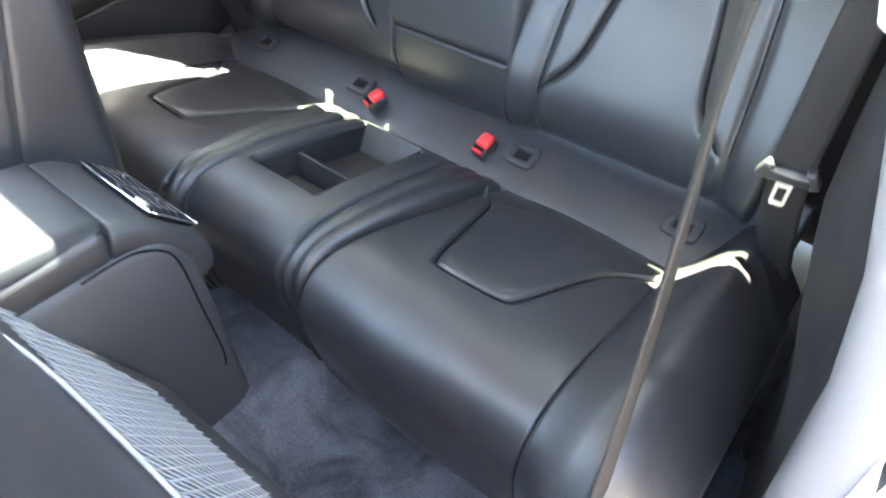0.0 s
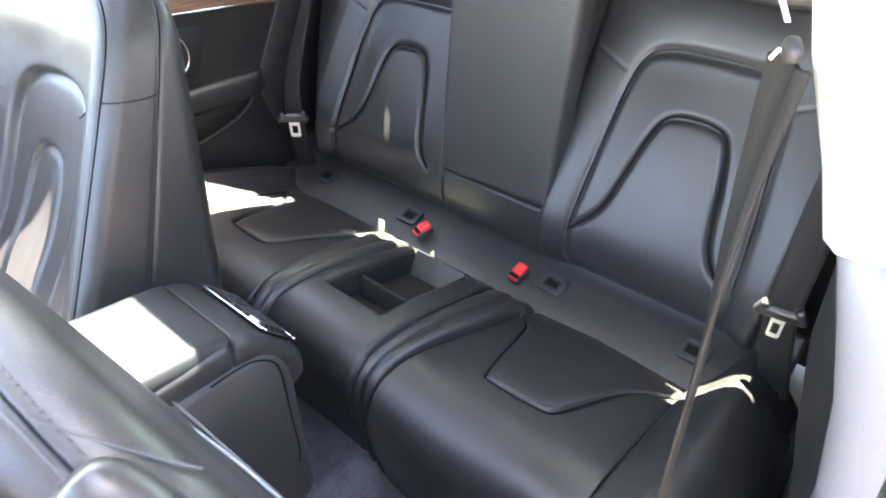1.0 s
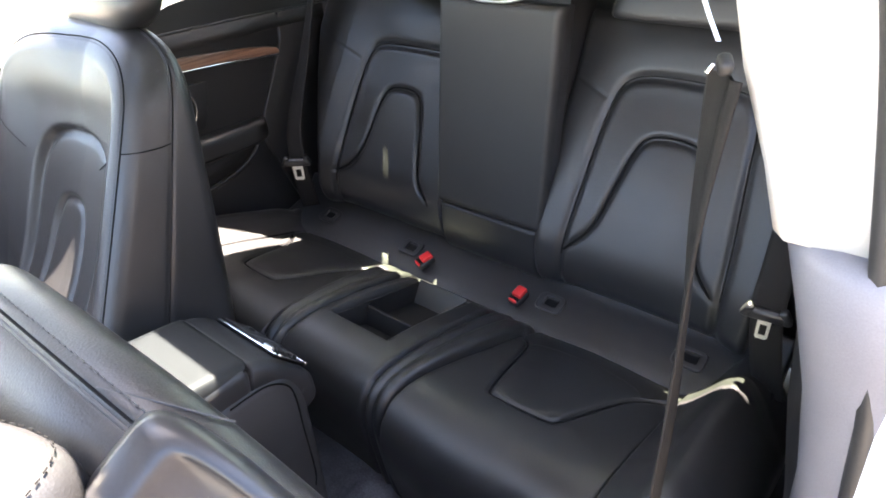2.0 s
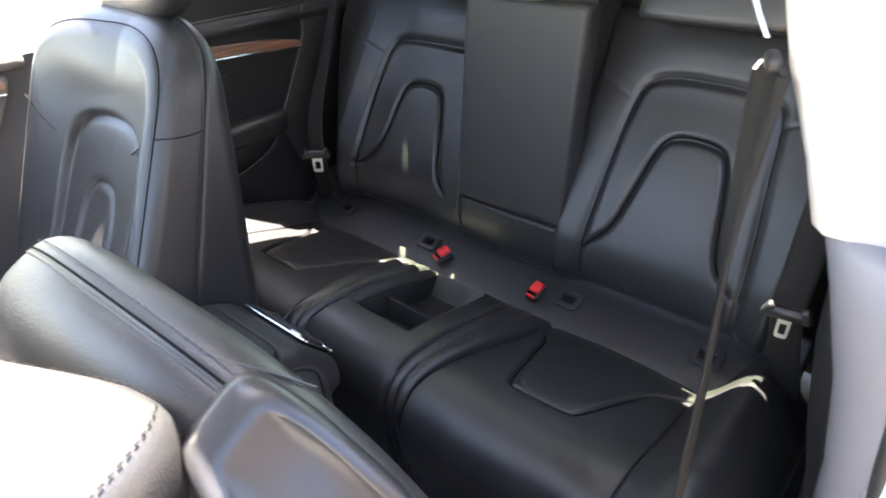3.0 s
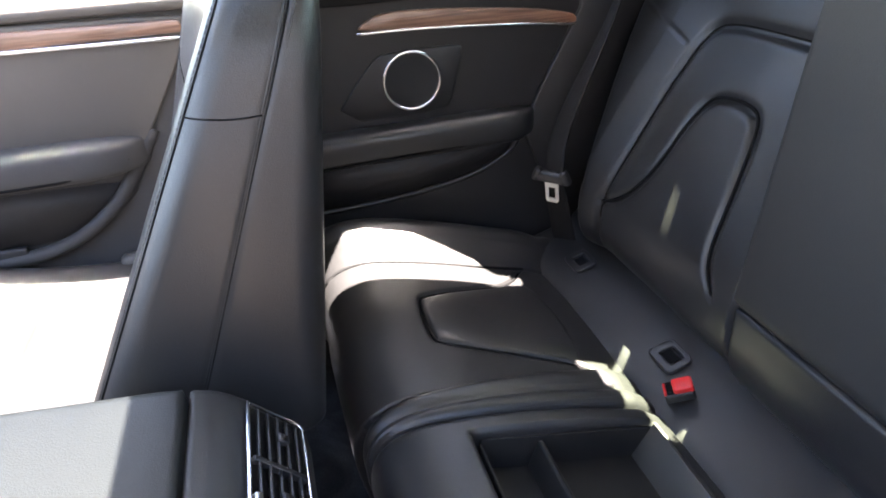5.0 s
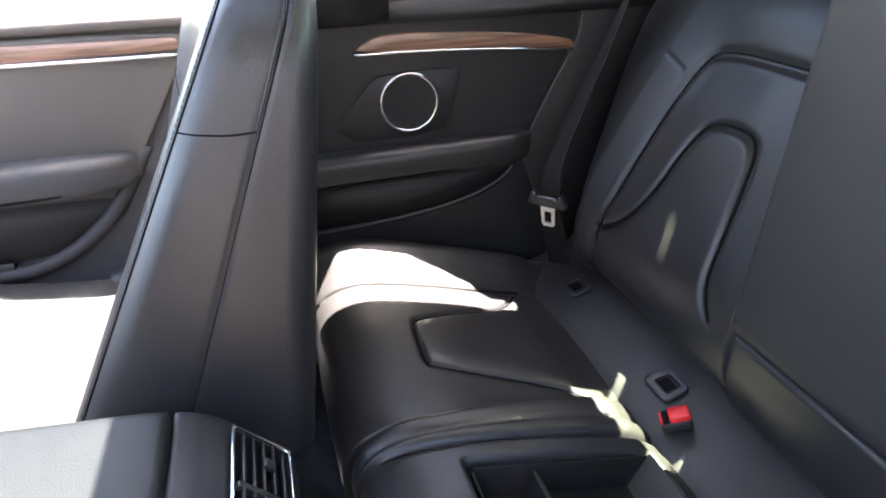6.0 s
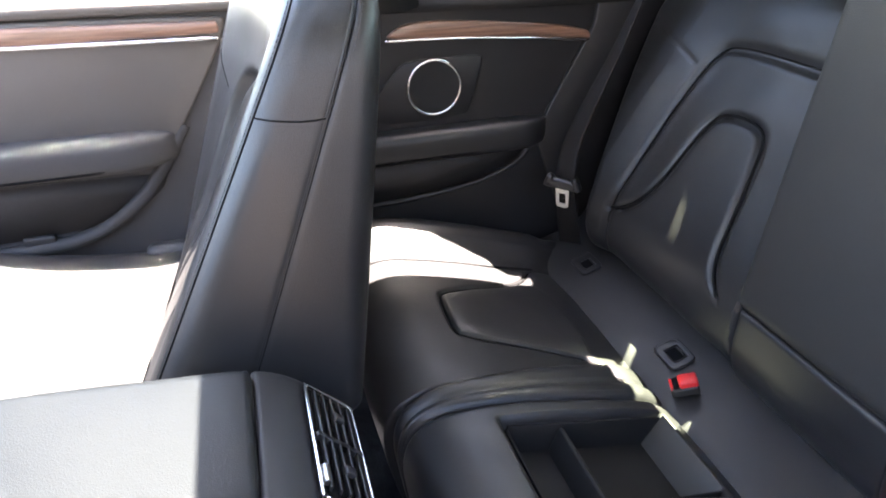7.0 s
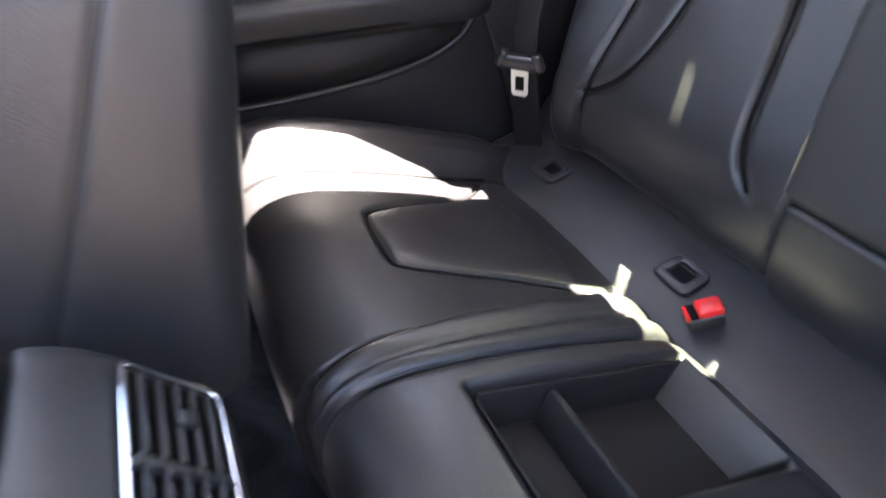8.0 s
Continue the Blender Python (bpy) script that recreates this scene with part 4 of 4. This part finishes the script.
fb = thing("front_seat_belt", "black front seat belt hanging from the door pillar", "seat belt")
ribbon("webbing", [(0.5475, -0.406, 0.965), (0.545, -0.402, 0.90), (0.545, -0.40, 0.82), (0.551, -0.40, 0.72), (0.558, -0.412, 0.62), (0.568, -0.45, 0.50), (0.580, -0.51, 0.35), (0.590, -0.56, 0.20), (0.592, -0.57, 0.15)], 0.044, ((-0.12, 1.0, 0), (0.9, 0.75, 0), (-0.75, 0.65, 0)), WEBBING, fb, fold=0.0030, power=4.0)
box("belt_guide", 0.011, 0.018, 0.012, pose(0.5475, -0.412, 0.974, 20, 0, 30), DARK, fb, "black belt guide", 0.004)
box("guide_edge", 0.003, 0.002, 0.009, pose(0.541, -0.424, 0.973, 0, 30, 20), CHROME, fb, "bright metal edge", 0.0015)
ribbon("upper_loop", [(0.524, -0.41, 1.018), (0.531, -0.411, 1.005), (0.540, -0.412, 0.99)], 0.0035, ((0.9, 0.4, 0.1), (0.9, 0.4, 0)), STEEL, fb, "light metal loop")


def rear_belt(s, off, turn):
    b = thing("rear_seat_belt", "dark rear seat belt with a steel tongue beside the seat back", "seat belt", group="rear seat belts")
    if s < 0:
        way = [(-0.575, 0.165, 0.96), (-0.558, 0.075, 0.75), (-0.530, -0.010, 0.60), (-0.508, -0.036, 0.53), (-0.520, -0.020, 0.45), (-0.550, 0.015, 0.345)]
        sides = ((-0.75, 0.65 * math.sin(turn), 0), (-math.cos(turn), -math.sin(turn), 0))
    else:
        way = [(0.570, 0.11, 0.95), (0.564, 0.055, 0.82), (0.561, 0.005, 0.70), (0.562, -0.028, 0.60), (0.563, -0.040, 0.535), (0.572, -0.022, 0.45), (0.590, 0.005, 0.345)]
        sides = ((1, 0.1, 0), (math.cos(turn), math.sin(turn), 0))
    ribbon("webbing", way, 0.046, sides, WEBBING, b, fold=0.0016 if s > 0 else 0.0)
    t = pose(s * (0.506 + off), -0.042, 0.512 if s < 0 else 0.528, 12, 0, math.degrees(turn))
    box("tongue_head", 0.054, 0.016, 0.020, t, SHINY, b, "black tongue grip", 0.006)
    for e in (-1, 1):
        box("grip_end", 0.013, 0.015, 0.027, t @ pose(e * 0.026, 0, 0.003, 0, e * -22, 0), SHINY, b, "", 0.005)
    wide = 0.76 if s > 0 else 1.0
    plate = slab("tongue_plate", [(x * wide, z) for x, z in ((-0.0125, 0), (0.0125, 0), (0.0118, -0.044), (0.0085, -0.048), (-0.0085, -0.048), (-0.0118, -0.044))], "y", -0.0015, 0.003, PALE, b, "steel tongue", 0, False, holes=([(x * wide, z) for x, z in ((-0.0065, -0.017), (0.0065, -0.017), (0.0065, -0.040), (-0.0065, -0.040))],))
    plate.matrix_local = t @ pose(0, 0, -0.004)
    return b


rear_belt(-1, 0, radians(42))
rear_belt(1, 0.057, radians(8))



# ---- front seats ----
def half_width(z):
    return 0.262 - 0.070 * (max(0, z - 0.03) / 0.42) ** 1.2


def front_y(z):
    return -0.105 + 0.41 * z


def rear_y(z):
    return 0.130 + 0.145 * z


FRONT_R, REAR_R = 0.035, 0.030


def back_outline(tall, n, cap=3.2, start=0.74):
    """The backrest's outline seen from the front, from one bottom corner over the top to the other, with its outward way."""
    zc, hc = 0.03 + tall * start, tall * (1 - start)
    pts = [(half_width(z), z) for z in np.linspace(0.03, zc, n)]
    for a in np.linspace(0, math.pi / 2, n)[1:]:
        z = zc + hc * math.sin(a) ** (2 / cap)
        pts.append((half_width(z) * max(0, math.cos(a)) ** (2 / cap), z))
    pts += [(-x, z) for x, z in pts[-2::-1]]
    p = catmull(pts, 4 * n)
    t = np.gradient(p, axis=0)
    t /= np.linalg.norm(t, axis=1)[:, None]
    nor = np.stack([t[:, 1], -t[:, 0]], 1)
    nor[p[:, 1] < 0.05, 1] = 0
    return p, nor


def front_push(x, z):
    """How far the middle of the backrest's front lies back: two nested arches."""
    x = x - 0.036
    arch2 = rounded([(-0.138, -0.02), (-0.124, 0.22), (-0.116, 0.315), (-0.090, 0.358), (-0.04, 0.374), (0.04, 0.374), (0.090, 0.358), (0.116, 0.315), (0.124, 0.22), (0.138, -0.02)], 2)
    arch3 = rounded([(-0.078, -0.02), (-0.060, 0.18), (-0.052, 0.245), (-0.03, 0.277), (0.03, 0.277), (0.052, 0.245), (0.060, 0.18), (0.078, -0.02)], 2)
    d2 = np.where(inside(x, z, arch2), -1, 1) * line_distance(x, z, arch2)
    d3 = np.where(inside(x, z, arch3), -1, 1) * line_distance(x, z, arch3)
    hollow = 0.022 / (1 + np.exp((np.abs(x) - 0.150) / 0.022)) / (1 + np.exp((z - 0.420) / 0.018)) / (1 + np.exp((0.13 - z) / 0.02))
    p = hollow + 0.009 / (1 + np.exp(d2 / 0.0025)) + 0.007 * np.exp(-((d2 + 0.006) / 0.007) ** 2)
    return p + 0.003 / (1 + np.exp(d3 / 0.0025)) + 0.006 * np.exp(-((d3 + 0.005) / 0.006) ** 2)


def front_back(parent, tall=0.49, hemmed=True, front_y=front_y, swing=0.0):
    def lean(x, y, z):
        """The outer bolster's front swung back at its foot and forward at the shoulder."""
        depth = np.clip((rear_y(z) - y) / (rear_y(z) - front_y(z)), 0, 1)
        return y + swing * np.clip((0.05 - x) / 0.2, 0, 1) * depth * (0.26 - z)

    p, nor = back_outline(tall, 80)
    if not hemmed:
        p[:, 0] *= 1 + 0.16 * np.clip((p[:, 1] - 0.36) / 0.12, 0, 1) * (p[:, 0] < 0)
    rows = []
    for k in (0.03, 0.3, 0.6, 0.8, 0.92):
        q = (p - nor * REAR_R) * k + np.array([0, 0.03 * (1 - k)])
        rows.append(np.stack([q[:, 0], rear_y(q[:, 1]) + 0 * q[:, 0], q[:, 1]], 1))
    for a in np.linspace(0, math.pi / 2, 8):
        q = p - nor * REAR_R * (1 - math.sin(a))
        rows.append(np.stack([q[:, 0], rear_y(q[:, 1]) - REAR_R * (1 - math.cos(a)), q[:, 1]], 1))
    y0, y1 = front_y(p[:, 1]) + FRONT_R, rear_y(p[:, 1]) - REAR_R
    pip = np.minimum(0.41 * p[:, 1] - 0.025, rear_y(p[:, 1]) - 0.028)
    for f in np.linspace(1, 0, 40)[1:-1]:
        y = y0 + (y1 - y0) * f
        sunk = 0.0016 * np.exp(-((y - pip) / 0.004) ** 2) - 0.0012 * np.sin(np.pi * f) * np.clip((y1 - y0) / 0.06 - 0.3, 0, 1)
        q = p - nor * sunk[:, None]
        rows.append(np.stack([q[:, 0], y, q[:, 1]], 1))
    for a in np.linspace(0, math.pi / 2, 16):
        q = p - nor * (FRONT_R * (1 - math.cos(a)) + 0.0014 * math.exp(-((a - 0.9) / 0.10) ** 2) * (1 if hemmed else 0))
        rows.append(np.stack([q[:, 0], front_y(q[:, 1]) + FRONT_R * (1 - math.sin(a)), q[:, 1]], 1))
    for k in np.linspace(0.99, 0.03, 130):
        q = (p - nor * FRONT_R) * k + np.array([0, 0.03 * (1 - k)])
        rows.append(np.stack([q[:, 0], front_y(q[:, 1]) + front_push(q[:, 0], q[:, 1]), q[:, 1]], 1))
    loft("backrest", [[(x, lean(x, y, z), z) for x, y, z in row] for row in rows], LEATHER, parent, "black leather backrest with nested bolsters")
    # piped seam round the side and top, stitched hem round the front edge
    tube("piping", [(x, lean(x, y - 0.0025, z), z) for (x, z), y in zip(p - nor * 0.0012, pip)][::8], 0.0016, LEATHER, parent)
    tube("seam", [(x, lean(x, y + 0.0010, z), z) for (x, z), y in zip(p - nor * 0.0006, pip)][::8], 0.0009, SEAM_SHADE, parent)
    stitches("stitching", [(x, lean(x, y + 0.0075, z), z) for (x, z), y in zip(p - nor * 0.0002, pip)][::8], THREAD, parent, radius=0.0005)
    if hemmed:
        q = p - nor * (FRONT_R * (1 - math.cos(0.9)) + 0.0008)
        tube("hem", [(x, lean(x, front_y(z) + FRONT_R * (1 - math.sin(0.9)), z), z) for x, z in q][::8], 0.0011, SEAM_SHADE, parent)
        q = p - nor * FRONT_R * (1 - math.cos(1.03))
        stitches("stitching", [(x, lean(x, front_y(z) + FRONT_R * (1 - math.sin(1.03)) - 0.0002, z), z) for x, z in q][::8], THREAD, parent, radius=0.0005)
    for s in (-1, 1):
        z = 0.372 * tall / 0.49
        w = half_width(z)
        across = [(s * (w - 0.011), front_y(z) + 0.009, z + 0.004), (s * (w - 0.002), front_y(z) + 0.027, z + 0.002), (s * (w + 0.0028), front_y(z) + 0.055, z), (s * w, front_y(z) + 0.078, z)]
        tube("cross_seam", [(x, lean(x, y, h), h) for x, y, h in across], 0.0009, SEAM_SHADE, parent)
        wing = [(s * (w - 0.012), z + 0.004), (s * (w - 0.035), z - 0.004), (s * (w - 0.06), z - 0.018), (s * 0.104, z - 0.042)]
        tube("cross_seam", [(x, lean(x, front_y(zz) + float(front_push(np.array([x]), np.array([zz]))[0]), zz), zz) for x, zz in wing], 0.0009, SEAM_SHADE, parent)
    return p, nor


def headrest(parent, base=0.560, tall=0.16, name="headrest_pad"):
    rings = []
    for t in np.linspace(0, 1, 15):
        k = math.sin(math.pi * (0.07 + 0.86 * t)) ** 0.4
        ring = []
        for a in np.linspace(0, 2 * math.pi, 44, endpoint=False):
            ca, sa = math.cos(a), math.sin(a)
            ring.append((0.128 * k * math.copysign(abs(ca) ** 0.5, ca), 0.178 + 0.02 * t + 0.042 * k * math.copysign(abs(sa) ** 0.7, sa), base + tall * t))
        rings.append(ring)
    loft(name, rings, LEATHER, parent, "black leather headrest")
    for s in (-1, 1):
        tube("headrest_post", [(s * 0.068, 0.160, 0.47), (s * 0.068, 0.172, base + 0.015)], 0.0075, CHROME, parent, "chrome headrest post", 12)
        tube("post_collar", [(s * 0.068 + 0.015 * math.cos(a), 0.160 + 0.012 * math.sin(a), 0.512) for a in np.linspace(0, 2 * math.pi, 12, endpoint=False)], 0.004, SHINY, parent, "", 6, 24, True)


def seat_base(parent, bolster=0.045):
    prof = [(0.06, 0.02), (0.0, 0.03), (-0.12, 0.005), (-0.28, 0.02), (-0.42, 0.05), (-0.48, 0.03), (-0.50, -0.03), (-0.49, -0.10)]

    def rel(x, y, z, w):
        a = np.abs(x)
        h = bolster * (1 / (1 + np.exp(-(a - 0.165) / 0.012)))
        return h + groove(np.abs(a - 0.15), 0.006, 0.006) + groove(np.where(a < 0.15, np.abs(y + 0.13), 1), 0.004, 0.005) + groove(np.where(a < 0.15, np.abs(y + 0.26), 1), 0.004, 0.005)
    sheet("cushion", prof, -0.255, 0.255, LEATHER, parent, "black leather cushion with raised bolsters", 0.006, 0.03, 0.03, 0.11, rel, re=(0.02, 0.01), flip=-1)
    for s in (-1, 1):
        box("recliner_trim", 0.036, 0.24, 0.16, pose(s * 0.236, -0.035, -0.045), DARK, parent, "", 0.015)
    box("seat_frame", 0.42, 0.44, 0.16, pose(0, -0.20, -0.17), DARK, parent, "", 0.01)
    for s in (-1, 1):
        box("rail", 0.03, 0.50, 0.03, pose(s * 0.19, -0.20, -0.262), STEEL, parent, "", 0.004)


far_seat = thing("car_seat", "black leather front seat, upright, with chrome headrest posts", "car seat", pose(-0.392, -0.612, 0.405), "front seats")
front_back(far_seat, front_y=lambda z: 0.525 * z - 0.148, swing=0.18)
headrest(far_seat, 0.503, 0.10)
seat_base(far_seat, 0.018)

near_seat = thing("car_seat", "black leather front seat tilted forward, net pocket on its back", "car seat", pose(0.366, -0.785, 0.405, 0, 0, 1.1), "front seats")
seat_base(near_seat)
TIP = pose(0, 0.06, -0.117, 28.4, 0, 0)
TALL = 0.578
before = set(near_seat.children)
edge, edge_out = front_back(near_seat, TALL, False)


def shoulder(i, f, lift):
    """A place on the near backrest's rim: step i along its outline, f from front to rear, lifted off the leather."""
    k, r = int(i), i - int(i)
    x, z = edge[k] * (1 - r) + edge[k + 1] * r
    nx, nz = edge_out[k] * (1 - r) + edge_out[k + 1] * r
    y0, y1 = front_y(z), rear_y(z)
    d = (y1 - y0) * (1 - f)
    sink = REAR_R - math.sqrt(max(0, REAR_R ** 2 - max(0, REAR_R - d) ** 2))
    k = lift - sink
    return (x + nx * k, y0 + (y1 - y0) * f, z + nz * k)


top = int(np.argmin(np.abs(edge[:, 0])))
i0 = int(np.argmin(np.abs(edge[:top, 0] - 0.092)))
i1 = int(np.argmin(np.abs(edge[:top, 1] - 0.455)))


def rim_loop(b, a, f0, f1, lift, n=72):
    out = []
    for t in np.linspace(0, 2 * math.pi, n, endpoint=False):
        ca, sa = math.cos(t), math.sin(t)
        u = 0.5 + 0.5 * math.copysign(abs(ca) ** 0.32, ca)
        v = 0.5 + 0.5 * math.copysign(abs(sa) ** 0.32, sa)
        wide = 0.55 * (1 - u)
        out.append(shoulder(a + (b - a) * u, f0 - wide * 0.6 + (f1 - f0 + wide * 0.75) * v, lift))
    return out


loops = [rim_loop(i0, i1, 0.16, 0.86, -0.004), rim_loop(i0, i1, 0.165, 0.855, 0.004), rim_loop(i0 - 1.5, i1 + 2, 0.18, 0.83, 0.011), rim_loop(i0 - 4.5, i1 + 5, 0.24, 0.77, 0.013), rim_loop(i0 - 5.5, i1 + 6, 0.27, 0.74, 0.011), rim_loop(i0 - 6, i1 + 6, 0.28, 0.73, 0.0045), rim_loop(i0 - 12, i1 + 12, 0.36, 0.64, 0.0045)]
loft("lever_surround", loops, SHINY, near_seat, "satin black release lever surround")
ia, ib = i0 - 15, i1 + 9
loops = [rim_loop(ia, ib, 0.29, 0.58, 0.003), rim_loop(ia, ib, 0.29, 0.58, 0.008), rim_loop(ia - 1.5, ib + 2, 0.31, 0.56, 0.0105), rim_loop(ia - 5, ib + 5, 0.36, 0.50, 0.011)]
loft("release_lever", loops, GREYTRIM, near_seat, "grey release lever")
i2 = int(np.argmin(np.abs(edge[:top, 0] - 0.060)))
tube("cross_seam", [shoulder(i2 - k, f, -0.0006) for k, f in zip(range(0, 16, 2), np.linspace(0.66, 0.97, 8))], 0.0007, THREAD, near_seat)
for ob in set(near_seat.children) - before:
    ob.matrix_local = TIP
# padded front roll below the top seam, with a stitched hem
ROLL = rounded([(0.470, -0.874), (0.448, -0.858), (0.37, -0.896), (0.27, -0.945), (0.20, -0.985), (0.20, -1.12), (0.48, -1.12), (0.493, -0.93)], 2, True)
cx, cy = 0.34, -1.0
rings = []
for k, z in ((0.94, 0.80), (0.985, 0.84), (1.0, 0.872), (0.995, 0.885), (0.98, 0.895), (0.95, 0.902), (0.90, 0.907), (0.78, 0.913), (0.55, 0.918), (0.25, 0.92)):
    rings.append([(cx + (x - cx) * k, cy + (y - cy) * k, z + 0.011 - 0.06 * max(0, -0.95 - (cy + (y - cy) * k))) for x, y in ROLL])
flat = pose(0.366, -0.785, 0.405, 0, 0, 1.1).inverted()
roll = loft("front_roll", rings, LEATHER, near_seat, "padded leather roll with a stitched hem")
roll.matrix_local = flat
for k, dz in ((0.955, 0.9136),):
    ring = [(cx + (x - cx) * k, cy + (y - cy) * k, dz) for x, y in ROLL if cy + (y - cy) * k > -0.95]
    m = ring.index(max(ring, key=lambda v: v[1]))
    right = sorted([v for v in ring if v[0] > 0.452], key=lambda v: v[1])
    left = sorted([v for v in ring if v[0] <= 0.452], key=lambda v: -v[0])
    stitches("stitching", right + left, SEAM_SHADE, near_seat, 0.0050, 0.0026, 0.0004).matrix_local = flat
# net pocket on the back: two sets of slanting cords, knotted into one sheet
nv, nf = [], []
for k in range(-24, 25):
    for sgn in (-1, 1):
        way = []
        for t in np.linspace(0, 1, 15):
            x, z = k * 0.0118 + sgn * 0.085 * t, 0.10 + 0.20 * t
            if abs(x) < 0.187:
                way.append((x, rear_y(z) + 0.0016 + 0.004 * t + 0.0006 * sgn, z))
        for p, q in zip(way[:-1], way[1:]):
            d = (Vector(q) - Vector(p)).normalized()
            a = d.cross(Vector((0, 1, 0))).normalized() * 0.0011
            b = Vector((0, 0.0009, 0))
            n0 = len(nv)
            nv += [Vector(e) + o for e in (p, q) for o in (a, b, -a, -b)]
            nf += [(n0 + i, n0 + (i + 1) % 4, n0 + 4 + (i + 1) % 4, n0 + 4 + i) for i in range(4)]
mesh_part("net", nv, nf, NET, near_seat, "grey knotted net pocket").matrix_local = TIP
tube("net_hem", [(x, rear_y(0.30) + 0.0040 - 1.5 * abs(x) ** 3, 0.30 + 0.25 * x * x) for x in (-0.188, -0.1, 0.0, 0.1, 0.188)], 0.0017, NET, near_seat, "grey elastic hem of the net pocket").matrix_local = TIP

# ---- centre console ----
con = thing("centre_console", "black centre console with armrest lid and rear air vent", "console")
body = rounded([(-0.515, 0.16), (-0.520, 0.30), (-0.522, 0.44), (-0.527, 0.49), (-0.552, 0.53), (-0.600, 0.540), (-0.64, 0.54), (-0.70, 0.54), (-1.30, 0.54), (-1.30, 0.12)], 2, True)
slab("side_body", body, "x", -0.098, 0.196, CONSOLE, con, "dark plastic console body", 0.016, True)
sheet("vent_cap", [(-0.499, 0.450), (-0.504, 0.490), (-0.528, 0.521), (-0.553, 0.547), (-0.572, 0.560), (-0.592, 0.567)], -0.088, 0.092, PANEL, con, "black cap around the vent", 0.003, 0.016, 0.016, 0.05, None, re=(0.01, 0.002), flip=-1)
sheet("armrest_lid", [(-0.594, 0.52), (-0.594, 0.566), (-0.604, 0.577), (-0.68, 0.585), (-0.80, 0.595), (-0.90, 0.590), (-0.915, 0.55)], -0.080, 0.090, LIDSKIN, con, "padded leather armrest lid", 0.006, 0.016, 0.016, 0.05, None, re=(0.006, 0.01), flip=-1)
tube("side_arch", [(0.0985, -0.640, 0.535), (0.0985, -0.612, 0.536), (0.0985, -0.582, 0.533), (0.0985, -0.556, 0.515), (0.0985, -0.546, 0.487), (0.0985, -0.543, 0.42), (0.0985, -0.539, 0.33), (0.0985, -0.543, 0.300)], 0.0013, SEAM_SHADE, con)
box("lid_base", 0.176, 0.30, 0.046, pose(0.005, -0.748, 0.549), VINYL, con, "black side of the armrest", 0.012)
# rear air vent: chrome frame, slats and thumb wheels on the sloping face
VM = Matrix.Translation((0.004, -0.5275, 0.5235)) @ pose(0, 0, 0, -47, 0, 0)
vent = part("air_vent", box_bm(0.136, 0.060, 0.004, 0.001), SEAM_SHADE, con, "rear air vent with chrome frame", False, VM @ pose(0, 0, 0.0))
fr = [(x, y, 0.004) for x, y in rrect(0.140, 0.062, 0.008)]
tube("chrome_frame", fr, 0.0019, CHROME, vent, "chrome frame", 6, 80, True)
for k in range(5):
    for sx in (-0.033, 0.031):
        box("slat", 0.058, 0.0022, 0.010, pose(sx, -0.021 + 0.0105 * k, 0.004, 28, 0, 0), SHINY, vent, "", 0.0006)
box("centre_bar", 0.006, 0.056, 0.008, pose(-0.001, 0, 0.004), SHINY, vent, "", 0.001)
for sx in (-0.034, 0.034):
    box("slat_slider", 0.010, 0.012, 0.006, pose(sx, 0.002, 0.009), SHINY, vent, "", 0.002)
box("thumb_wheel", 0.020, 0.007, 0.008, pose(0.045, -0.025, 0.005), STEEL, vent, "ribbed thumb wheel", 0.002)
